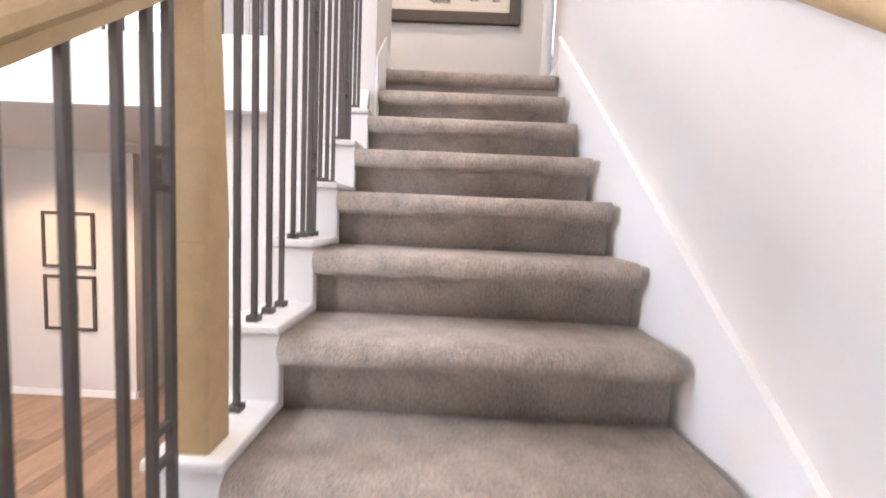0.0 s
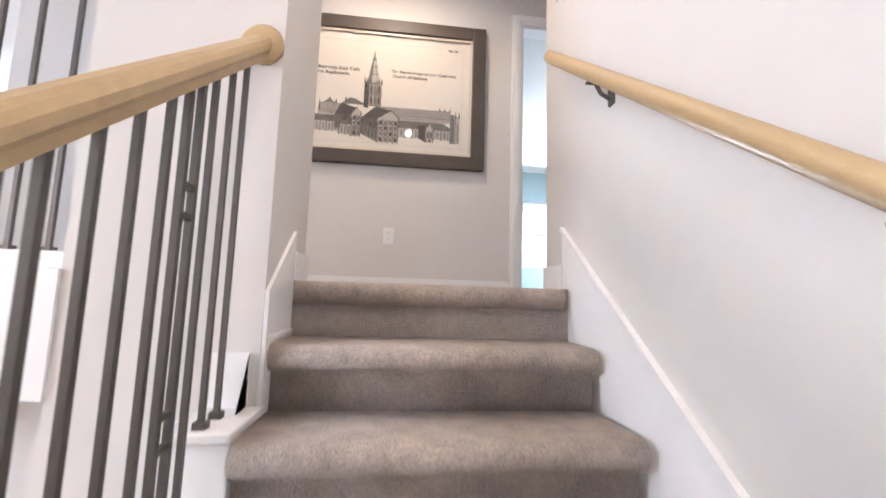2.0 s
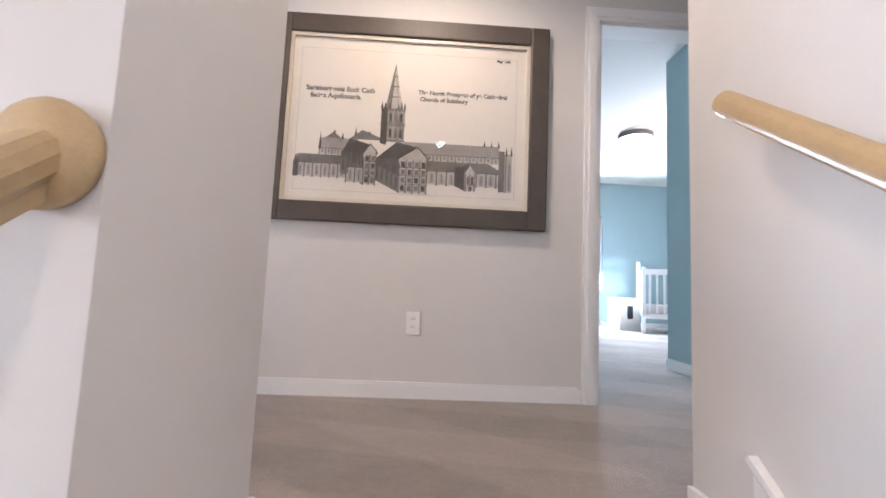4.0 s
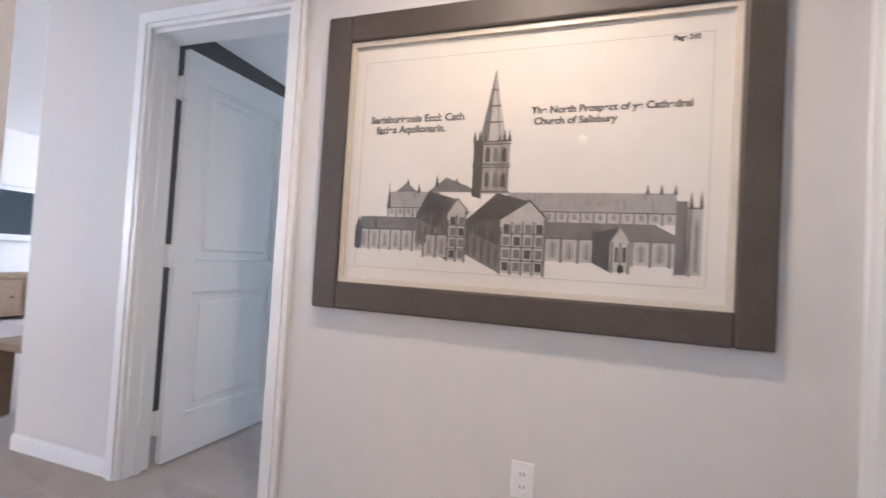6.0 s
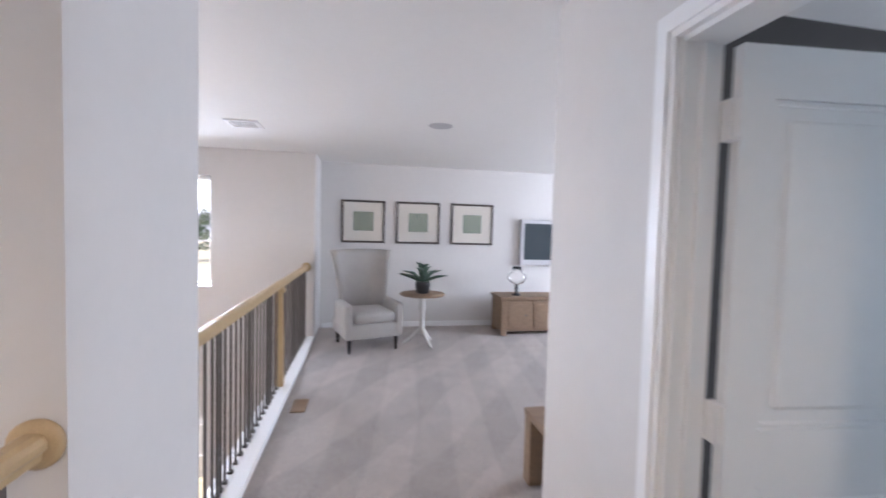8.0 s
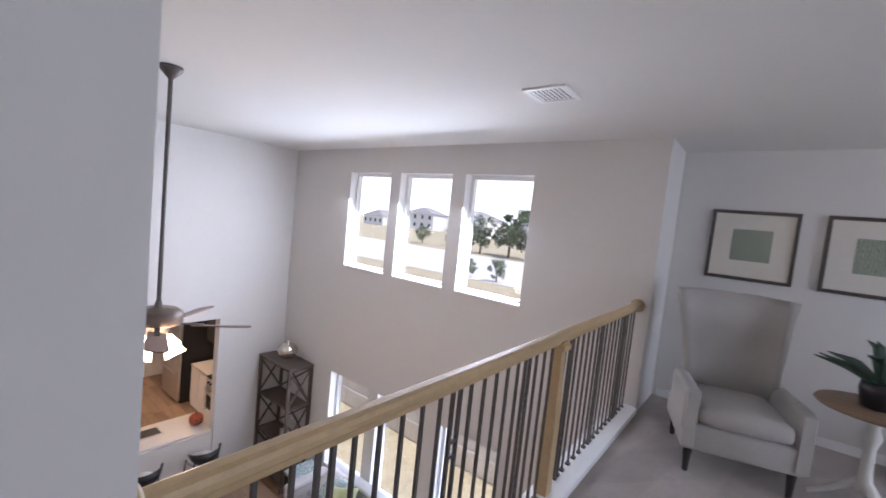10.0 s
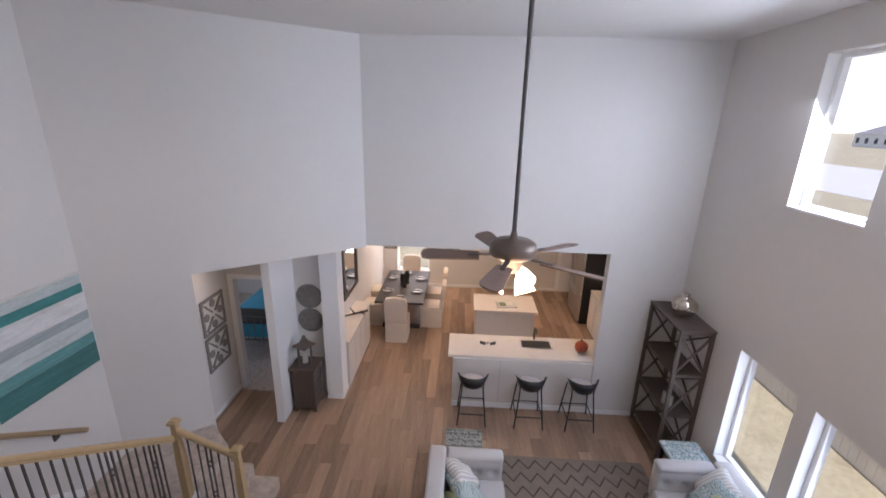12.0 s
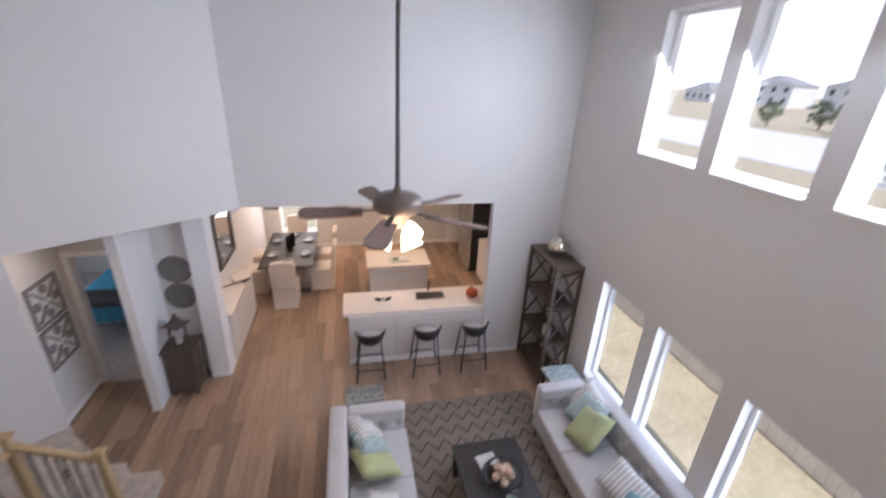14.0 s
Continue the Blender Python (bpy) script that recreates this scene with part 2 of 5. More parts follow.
    m = Matrix.Translation((a + b) / 2) @ d.to_track_quat("Y", "Z").to_matrix().to_4x4() @ Matrix.Diagonal((w, d.length, h, 1))
    bmesh.ops.create_cube(bm, size=1, matrix=m)
    return bm


def ball(bm, c, r, sz=1.0, seg=16):
    bmesh.ops.create_uvsphere(bm, u_segments=seg, v_segments=max(6, seg // 2), radius=r, matrix=Matrix.Translation(c) @ Matrix.Diagonal((1, 1, sz, 1)))
    return bm


def lathe(bm, prof, at=(0, 0, 0), seg=20):
    rings = []
    for r, z in prof:
        rings.append([bm.verts.new((at[0] + r * math.cos(2 * math.pi * i / seg), at[1] + r * math.sin(2 * math.pi * i / seg), at[2] + z)) for i in range(seg)])
    for p, q in zip(rings, rings[1:]):
        for i in range(seg):
            bm.faces.new((p[i], p[(i + 1) % seg], q[(i + 1) % seg], q[i]))
    bm.faces.new(rings[0][::-1])
    bm.faces.new(rings[-1])
    return bm


def prism(bm, pts, z0, z1):
    lo = [bm.verts.new((x, y, z0)) for x, y in pts]
    hi = [bm.verts.new((x, y, z1)) for x, y in pts]
    n = len(pts)
    bm.faces.new(lo[::-1])
    bm.faces.new(hi)
    for i in range(n):
        bm.faces.new((lo[i], lo[(i + 1) % n], hi[(i + 1) % n], hi[i]))
    bmesh.ops.recalc_face_normals(bm, faces=bm.faces[:])
    return bm


def mesh_of(name, bm, material, smooth=False):
    me = bpy.data.meshes.new(name)
    bm.to_mesh(me)
    bm.free()
    me.materials.append(material)
    if smooth:
        for p in me.polygons:
            p.use_smooth = True
    return me


def part(name, bm, material, parent=None, label="", smooth=False):
    ob = new(name, mesh_of(name, bm, material, smooth) if isinstance(bm, bmesh.types.BMesh) else bm)
    ob.parent = parent
    if label:
        ob["label"] = label
    return ob


def B(*a, **k):
    return box(bmesh.new(), *a, **k)


def empty(name, at, rz=0, label="", category="", group=""):
    e = new(name)
    e.matrix_world = pose(*at, 0, 0, rz)
    e.empty_display_size = .1
    return tagged(e, label, category, group)


def setting(name, bm, material, label):
    return tagged(part(name, bm, material), label, name.split("_")[0], kind="structure")


def wall(name, axis, plane, out, a0, a1, z0, z1, holes=(), material=None, label="smooth painted interior wall"):
    """A wall in the plane axis = plane, thickened towards out, with openings (a0, a1, z0, z1) sorted along it."""
    bm = bmesh.new()
    lo, hi = sorted((plane, plane + out))

    def put(p, q, r, s):
        if q - p > 1e-4 and s - r > 1e-4:
            box(bm, *((lo, hi, p, q, r, s) if axis == "x" else (p, q, lo, hi, r, s)))
    at = a0
    for p, q, r, s in sorted(set((h[0], h[1], 0, 0) for h in holes)):
        put(at, p, z0, z1)
        lev = z0
        for h in sorted((h for h in holes if h[0] == p), key=lambda h: h[2]):
            put(p, q, lev, h[2])
            lev = h[3]
        put(p, q, lev, z1)
        at = q
    put(at, a1, z0, z1)
    return setting(name, bm, material or WALL, label)


U, C, LC = 3.06, 5.557, 2.74
R, G, NOSE = .19125, .25, 2.945
XW, XL = -6.708, -7.395
YE = 2.66
YP = 4.340
YK = -2.92

# ---- structure ----
UW = [(-1.448, -.582), (-.40, .485), (.685, 1.58)]
LW = [(-1.525, -.655), (-.455, .43), (.655, 1.54)]
WZ = (3.77, 5.21)
LZ = (.56, 2.083)
# lower and upper bands of the window wall
wall("wall_west_lower", "x", XW, -.2, YK, 2.86, -.2, 2.9, [(a, b, *LZ) for a, b in LW], label="tall grey living room wall with windows")
wall("wall_west_upper", "x", XW, -.2, YK, 2.86, 2.9, C, [(a, b, *WZ) for a, b in UW], label="tall grey living room wall with high windows")
wall("wall_loft_west", "x", XL, -.15, 2.86, 9.6, LC, C, label="pale grey loft wall")
setting("wall_loft_jog", B(XL - .15, XW - .2, 2.76, 2.859, LC, C), WALL, "short return of the loft wall")
# the opening here is added, unseen, for the loft's fill light
wall("wall_loft_north", "y", 9.6, .15, XL, -2.68, LC, C, [(-6.3, -4.1, 3.9, 5.2)], label="pale grey loft wall with an added, unseen window")
# hall wall with the big picture, doorways on both sides
DOORL, DOORR = (-1.94, -1.18), (.77, 1.47)
wall("wall_hall_north", "y", YP, .12, -2.68, 3.9, U, C, [(*DOORL, U, U + 2.05), (*DOORR, U, U + 2.05)], label="warm white hallway wall")
wall("wall_loft_east", "x", -2.68, .12, YP + .12, 9.6, U, C, label="pale grey loft side wall")
wall("wall_hall_east", "x", 2.4, .12, 3.25, YP, U, C)
wall("wall_hall_south", "y", 3.25, -.12, .68, 2.4, U, C)
wall("wall_stair_east", "x", .56, .12, -1.02, 3.25, -.2, C, label="smooth white stairwell wall")
# piers at the edge of the loft
setting("wall_pier_stair", B(-1.0, -.475, 2.67, 3.152, -.0, C), WALL, "white wall pier at the stair top")
setting("wall_pier_hall", B(-2.87, -2.07, 2.68, 2.82, U, C), WALL, "grey wall pier between two railings")
setting("wall_under_loft", B(-1.62, -.99, 2.86, 2.98, 0, LC), WALL, "white wall under the loft")
# kitchen front wall and the angled wall
wall("wall_kitchen", "y", YK, -.15, -6.92, -5.585, -.0, LC, label="grey wall beside the kitchen opening")
setting("wall_kitchen_upper", B(-6.92, -1.985, YK - .15, YK, LC, C), WALL, "tall grey wall above the kitchen opening")
D0, E0 = Vector((-2.02, YK)), Vector((.56, -.985))
D1 = D0.lerp(E0, .695)
nrm = Vector((.6, -.8)) * .15
bm = prism(bmesh.new(), [D0, E0, E0 + nrm, D0 + nrm], LC - .03, C)
prism(bm, [D1, E0, E0 + nrm, D1 + nrm], 0, LC - .03)
setting("wall_angled", bm, WALL, "angled white wall over the hallway opening")
# rooms beyond the header
setting("wall_hallway_side", B(.30, .42, -3.1, -1.2, 0, LC), WALL, "hallway wall with panel art")
wall("wall_hallway_end", "y", -3.1, -.12, -1.45, .42, 0, LC, [(-.62, .2, 0, 2.05)], label="hallway end wall with a doorway")
setting("wall_partition", B(-.80, -.68, -3.099, -2.335, 0, LC), WHITE, "white partition end")
setting("wall_pier_dining", B(-1.54, -1.27, -3.25, -2.96, 0, LC), WHITE, "white pier beside the dining room")
wall("wall_dining_side", "x", -1.27, .12, -8.05, -3.22, 0, LC)
wall("wall_dining_back", "y", -8.05, -.12, -7.3, -1.2, 0, LC, [(-2.58, -1.67, .45, 2.1)])
wall("wall_kitchen_side", "x", -7.05, -.12, -8.05, -3.07, 0, LC)
wall("wall_bedroom_back", "y", -7.0, -.12, -1.2, 2.8, 0, LC)
# unseen opening added to hold the bedroom's fill light
wall("wall_bedroom_side", "x", 2.8, .12, -7.0, -3.1, 0, LC, [(-5.6, -4.4, 1.0, 2.2)])
# under the loft
wall("wall_lower_north", "y", 4.95, .12, -5.3, -3.5, 0, LC, label="warm beige wall under the loft")
wall("wall_lower_far", "y", 7.2, .12, -7.4, .6, 0, LC)
wall("wall_lower_turn", "x", -3.5, -.12, 5.07, 7.2, 0, LC)
wall("wall_lower_east", "x", .56, .12, 3.25, 7.2, 0, LC)
wall("wall_lower_west", "x", XW, -.2, 2.86, 7.2, -.2, LC)
# blue room, and the room with the open door
wall("wall_nursery_side", "x", 1.8, .1, YP + .12, 5.43, U, C, material=BLUE, label="muted blue bedroom wall")
wall("wall_nursery_back", "y", 9.29, .12, -.5, 4.8, U, C, [(2.33, 2.95, U + .6, U + 1.9)], material=BLUE, label="muted blue bedroom wall with a window")
wall("wall_nursery_east", "x", 4.7, .12, YP, 9.29, U, C, material=BLUE, label="muted blue bedroom wall")
wall("wall_nursery_west", "x", -.3, -.1, YP + .12, 9.29, U, C, material=BLUE, label="muted blue bedroom wall")
DARKWALL = mat("charcoal_wall_paint", (.075, .068, .066), .8, var=.05)
# opening placed unseen, only for the study's added daylight
wall("wall_study_back", "y", 7.5, .12, -2.56, -.4, U, C, [(-2.1, -.9, U + .7, U + 2.0)], material=DARKWALL, label="charcoal painted wall")
setting("wall_study_side", B(-2.559, -2.5, YP + .121, 7.5, U + 2.1, C), DARKWALL, "charcoal painted upper wall")
setting("wall_study_lower", B(-2.559, -2.51, 5.6, 7.5, U, U + 2.1), WALL, "pale painted lower wall")
# charcoal put down to the floor here so the hinge gap comes out dark
setting("wall_study_corner", B(-2.559, -2.505, YP + .121, 5.599, U, U + 2.099), DARKWALL, "charcoal wall that darkens the gap behind the door")

# floors and ceilings
setting("floor_slab", B(-7.4, .6, -8.1, 7.3, -.2, -.012), GROUT, "subfloor")
setting("floor_bedroom_carpet", B(-1.2, 2.8, -7.0, -3.05, -.01, .012), CARPET, "beige bedroom carpet")
setting("floor_loft", prism(bmesh.new(), [(-7.5, 2.86), (XW + .0, 2.86), (XW + .0, YE + .03), (-1.0, YE + .03), (-1.0, 3.148), (-.475, 3.148), (-.475, NOSE + .04), (.56, NOSE + .04), (.56, 3.25), (4.8, 3.25), (4.8, 9.4), (-2.6, 9.4), (-2.6, 9.7), (-7.5, 9.7)], LC + .06, U), LOFTCARPET, "taupe cut pile carpet with vacuum marks")
setting("ceiling_under_loft", B(-7.0, -1.0, YE + .03, 7.3, LC, LC + .058), CEIL, "white ceiling under the loft")
setting("ceiling_under_hall", B(-1.0, .56, 3.153, 7.3, LC, LC + .058), CEIL, "white ceiling under the hall")
setting("trim_loft_edge", B(XW, -1.0, YE, YE + .028, LC - .02, U + .0), WHITE, "white edge board of the loft")
setting("ceiling_upper", B(-7.6, 4.9, -3.2, 9.8, C, C + .1), CEIL, "smooth white ceiling")
setting("ceiling_kitchen", prism(bmesh.new(), [(-7.2, YK - .151), (-1.96, YK - .151), (-1.88, -3.02), (.66, -1.09), (.7, -1.2), (2.9, -1.2), (2.9, -8.2), (-7.2, -8.2)], LC, LC + .1), CEIL, "white kitchen ceiling")


def baseboard(x0, x1, y0, y1, z):
    bm = B(x0, x1, y0, y1, z, z + .068)
    cx, cy = (x0 + x1) / 2, (y0 + y1) / 2
    box(bm, cx - abs(x1 - x0) / 2 * .98 if x1 - x0 > .05 else x0 + .002, cx + abs(x1 - x0) / 2 * .98 if x1 - x0 > .05 else x1 - .002,
        cy - abs(y1 - y0) / 2 * .98 if y1 - y0 > .05 else y0 + .002, cy + abs(y1 - y0) / 2 * .98 if y1 - y0 > .05 else y1 - .002, z + .0685, z + .08)
    return setting("baseboard", bm, WHITE, "white painted baseboard")


T = .015
for b in ((-1.09, .69, YP - T, YP, U), (-2.68, -2.0, YP - T, YP, U), (-2.68 - T, -2.68, YP, 9.6, U), (XL, XL + T, 2.9, 9.6, U),
          (1.55, 2.4, YP - T, YP, U), (1.8 - T, 1.8, YP + .13, 5.43, U), (-.2, 4.7, 9.29 - T, 9.29, U), (-2.87, -2.07, 2.82, 2.82 + T, U),
          (-7.0, -1.27, -8.05, -8.05 + T, 0), (-1.27 - T, -1.27, -8.0, -5.2, 0), (-6.35, -5.585, YK, YK + T, 0), (XW, XW + T, -2.2, 2.7, 0),
          (.3 - T, .3, -3.1, -1.2, 0), (-1.54, -1.27, -2.96, -2.945, 0), (-1.55, -1.54, -3.25, -2.96, 0), (-.80, -.68, -2.335, -2.32, 0),
          (-5.3, -3.5, 4.935, 4.95, 0), (-3.5, -3.485, 4.95, 7.2, 0), (-3.4, .5, 7.185, 7.2, 0)):
    baseboard(*b)


def casing(name, x0, x1, y, z, h, out):
    """Moulded door casing on a wall y, towards out."""
    w = .075
    bm = bmesh.new()
    for d, (i, o) in ((.018, (0, w)), (.026, (.02, .055))):
        ya, yb = sorted((y, y + out * d))
        box(bm, x0 - o, x0 - i, ya, yb, z, z + h + o)
        box(bm, x1 + i, x1 + o, ya, yb, z, z + h + o)
        box(bm, x0 - i, x1 + i, ya, yb, z + h + i, z + h + o)
    return setting(name, bm, WHITE, "white moulded door casing")


casing("trim_door_study", *DOORL, YP, U, 2.05, -1)
casing("trim_door_nursery", *DOORR, YP, U, 2.05, -1)
casing("trim_door_bedroom", -.62, .2, -3.1, 0, 2.05, 1)
for nm, (a, b) in (("trim_jamb_study", DOORL), ("trim_jamb_nursery", DOORR)):
    bm = bmesh.new()
    box(bm, a, a + .016, YP + .001, YP + .119, U, U + 2.034)
    box(bm, b - .016, b, YP + .001, YP + .119, U, U + 2.034)
    box(bm, a, b, YP + .001, YP + .119, U + 2.034, U + 2.05)
    box(bm, a + .016, a + .028, YP + .05, YP + .07, U, U + 2.034)
    box(bm, b - .028, b - .016, YP + .05, YP + .07, U, U + 2.034)
    setting(nm, bm, WHITE, "white door jamb with stop")
part_strike = tagged(part("strike_plate", B(1.4525, 1.4535, YP + .012, YP + .045, U + .9, U + .98), BLACK), "black metal strike plate on the jamb", "strike plate")


def panel_door(name, w, h, label):
    """Two-panel door; hinge edge at the origin, leaf along +x, thickness in y."""
    d = empty(name, (0, 0, 0), 0, label, "door")
    bm = bmesh.new()
    st, ra, t = .1, [(0, .2), (.82, .98), (h - .14, h)], .035
    box(bm, 0, st, -t / 2, t / 2, 0, h)
    box(bm, w - st, w, -t / 2, t / 2, 0, h)
    for a, b in ra:
        box(bm, st, w - st, -t / 2, t / 2, a, b)
    part("frame", bm, WHITE, d)
    for a, b in ((.2, .82), (.98, h - .14)):
        pm = B(st, w - st, -.004, .004, a, b)
        for q in ((.004, .016, .012), (.05, .0, .0125)):
            if q[1]:
                for x0, x1, z0, z1 in ((st, st + q[1], a, b), (w - st - q[1], w - st, a, b), (st + q[1], w - st - q[1], a, a + q[1]), (st + q[1], w - st - q[1], b - q[1], b)):
                    box(pm, x0, x1, -q[2], q[2], z0, z1, .004)
            else:
                box(pm, st + q[0], w - st - q[0], -q[2], q[2], a + q[0], b - q[0], .011)
        part("panel", pm, WHITE, d)
    for s in (-1, 1):
        k = lathe(bmesh.new(), [(.001, 0), (.026, .002), (.026, .012), (.011, .014), (.011, .035), (.022, .04), (.027, .052), (.02, .066), (.002, .07)])
        k.transform(Matrix.Translation((w - .07, s * t / 2, .92)) @ Matrix.Rotation(-s * math.pi / 2, 4, 'X'))
        part("knob", k, BLACK, d, "dark bronze door knob", True)
    for z in (.2, 1.0, 1.82):
        hb = tube(bmesh.new(), (-.006, -t / 2 - .004, z - .05), (-.006, -t / 2 - .004, z + .05), .008)
        box(hb, -.03, -.0005, -t / 2 + .001, t / 2 - .001, z - .055, z + .055)
        part("hinge", hb, WHITE, d, "painted white hinge")
    return d


door_1 = panel_door("door_1", .72, 2.02, "white two-panel door standing open into the room")
door_1.matrix_world = pose(DOORL[0] + .036, YP + .147, U + .01, 0, 0, 85)


# ---- windows ----
def window(name, plane, out, y0, y1, z0, z1):
    w = empty(name, (plane, (y0 + y1) / 2, z0), 0, "white framed fixed window in a deep plastered reveal", "window")
    w["kind"] = "structure"
    hw, h = (y1 - y0) / 2, z1 - z0
    bm = bmesh.new()
    f = .05
    box(bm, -.19, -.12, -hw, -hw + f, 0, h, .006)
    box(bm, -.19, -.12, hw - f, hw, 0, h, .006)
    box(bm, -.19, -.12, -hw + f, hw - f, 0, f, .006)
    box(bm, -.19, -.12, -hw + f, hw - f, h - f, h, .006)
    part("window_frame", bm, WHITE, w)
    g = part("pane", B(-.158, -.152, -hw + f, hw - f, f, h - f), PANE, w, "clear glass pane")
    g.visible_shadow = False
    part("window_sill", B(-.12, .012, -hw + .003, hw - .003, .001, .022, .004), WHITE, w)
    rb = bmesh.new()
    box(rb, -.119, -.001, -hw, -hw + .004, .023, h)
    box(rb, -.119, -.001, hw - .004, hw, .023, h)
    box(rb, -.119, -.001, -hw + .004, hw - .004, h - .004, h)
    part("reveal", rb, WHITE, w)
    return w


i = 1
for a, b in UW:
    window("window_%d" % i, XW, -1, a, b, *WZ)
    i += 1
for a, b in LW:
    window("window_%d" % i, XW, -1, a, b, *LZ)
    i += 1


def far_window(name, x0, x1, y, z0, z1, label):
    w = empty(name, ((x0 + x1) / 2, y, z0), 0, label, "window")
    w["kind"] = "structure"
    hw, h = (x1 - x0) / 2, z1 - z0
    bm = bmesh.new()
    for q in ((-hw, -hw + .04, 0, h), (hw - .04, hw, 0, h), (-hw, hw, 0, .04), (-hw, hw, h - .04, h), (-hw, hw, h / 2 - .02, h / 2 + .02)):
        box(bm, q[0], q[1], .04, .08, q[2], q[3])
    part("window_frame", bm, WHITE, w)
    for za, zb in ((.04, h / 2 - .02), (h / 2 + .02, h - .04)):
        g = part("pane", B(-hw + .04, hw - .04, .058, .062, za, zb), PANE, w)
        g.visible_shadow = False
    return w


far_window("window_7", 2.33, 2.95, 9.29, U + .6, U + 1.9, "white sash window in the blue room")
far_window("window_8", -2.58, -1.67, -8.23, .45, 2.1, "bright sash window behind the dining table")
# added to the unseen north wall so the loft has a light source
far_window("window_9", -6.3, -4.1, 9.6, 3.9, 5.2, "wide unseen loft window, added to light the loft")

# ---- staircase ----
stair = empty("staircase", (0, NOSE, 0), 0, "straight carpeted staircase with white skirts and a landing", "staircase")
stair["kind"] = "structure"
SX0, SX1 = -.462, .515


def step_mesh(x0, x1):
    prof = [(.042, -R - .005), (.042, -.078), (.022, -.076), (.004, -.064), (-.006, -.046), (-.006, -.028), (.002, -.012), (.016, -.003), (.036, 0), (G + .035, 0), (G + .035, -R - .005)]
    bm = bmesh.new()
    a = [bm.verts.new((x0, y, z)) for y, z in prof]
    b = [bm.verts.new((x1, y, z)) for y, z in prof]
    n = len(prof)
    bm.faces.new(a)
    bm.faces.new(b[::-1])
    for k in range(n):
        bm.faces.new((a[k], b[k], b[(k + 1) % n], a[(k + 1) % n]))
    bmesh.ops.recalc_face_normals(bm, faces=bm.faces[:])
    return mesh_of("step", bm, CARPET, True)


SM = step_mesh(SX0, SX1)
capm = mesh_of("step_cap", box(B(-.60, SX0, .012, G + .03, -R - .02, .004, .004), -.612, SX0 + .004, -.004, G + .012, .005, .028, .006), WHITE)
for k in range(0, 14):
    s = part("step", SM, None, stair)
    s.location = (0, -G * k, U - R * k - (.0 if k else .0005))
    if k > 0:
        c = part("step_cap", capm, None, stair, "white painted step end")
        c.location = (0, -G * k, U - R * k)
# landing and the two turned bottom steps
YL = NOSE - 13 * G
part("landing", prism(bmesh.new(), [(-.60, YL + .03), (.559, YL + .03), (.559, -.99), (-.2, -1.555), (-.60, -1.2)], .3, U - 13 * R), CARPET, stair, "carpeted landing")
for k, (xa, xb) in enumerate(((-.93, -.58), (-1.24, -.90))):
    part("step", B(xa, xb, -1.15, -.52, 0 if k else 0, U - (14 + k) * R, .02), CARPET, stair)
    part("step_cap", B(xa - .01, xb - .031, -.519, -.40 - .08 * 0, 0, U - (14 + k) * R + .02, .004), WHITE, stair)
part("step_cap", B(-.66, -.597, -.519, -.27, 0, U - 13 * R + .02, .004), WHITE, stair)
# closed side below the steps
bm = bmesh.new()
prof = [(2.66, 0), (YL + .02, 0)]
for k in range(13, 0, -1):
    y = NOSE - G * k
    prof += [(y + .02, U - R * k - .02), (y + G + .02, U - R * k - .02)]
prof = prof[:-1] + [(2.66, prof[-1][1])]
a = [bm.verts.new((-.595, y, z)) for y, z in prof]
b = [bm.verts.new((-.50, y, z)) for y, z in prof]
bm.faces.new(a)
bm.faces.new(b[::-1])
for k in range(len(prof)):
    bm.faces.new((a[k], b[k], b[(k + 1) % len(prof)], a[(k + 1) % len(prof)]))
bmesh.ops.recalc_face_normals(bm, faces=bm.faces[:])
part("side_panel", bm, WHITE, stair, "white closed stair side")
# scroll brackets on the side below each step end
brm = bmesh.new()
box(brm, -.606, -.596, .03, .17, -.05, -.025)
box(brm, -.606, -.596, .03, .06, -.14, -.05)
tube(brm, (-.608, .10, -.075), (-.596, .10, -.075), .03, seg=12)
brm = mesh_of("bracket", brm, WHITE)
for k in range(1, 13):
    c = part("bracket", brm, None, stair, "white scroll bracket")
    c.location = (0, -G * k, U - R * k)
for o in stair.children:
    o.matrix_parent_inverse = Matrix.Identity(4)
    if o.data not in (SM, capm, brm):
        o.matrix_parent_inverse = stair.matrix_world.inverted()


def skirt(name, x0, x1, ya, yb, off):
    """Sloped white skirt board along the stairs."""
    bm = bmesh.new()
    za, zb = (U + (y - NOSE) * R / G for y in (ya, yb))
    pts = [(ya, za - .3), (yb, zb - .3), (yb, zb + off), (ya, za + off)]
    a = [bm.verts.new((x0, y, z)) for y, z in pts]
    b = [bm.verts.new((x1, y, z)) for y, z in pts]
    bm.faces.new(a)
    bm.faces.new(b[::-1])
    for k in range(4):
        bm.faces.new((a[k], b[k], b[(k + 1) % 4], a[(k + 1) % 4]))
    bmesh.ops.recalc_face_normals(bm, faces=bm.faces[:])
    return bm


setting("trim_skirt_east", skirt("s", .545, .5595, YL - .1, 3.04, .145), WHITE, "white sloped stair skirt board")
bm = beam(bmesh.new(), (.549, YL - .1, U + (YL - .1 - NOSE) * R / G + .15), (.549, 3.05, U + .125 * R / G + .15), .02, .014)
setting("trim_skirt_bead", bm, WHITE, "white bead along the skirt")
setting("trim_skirt_west", skirt("s", -.4745, -.463, 2.671, 2.945, .17), WHITE, "white sloped skirt board on the pier")
setting("baseboard", B(-.4745, -.46, 2.945, 3.152, U, U + .1), WHITE, "white baseboard at the stair top")
setting("baseboard", B(.545, .5595, 3.05, 3.25, U, U + .1), WHITE, "white baseboard at the stair top")


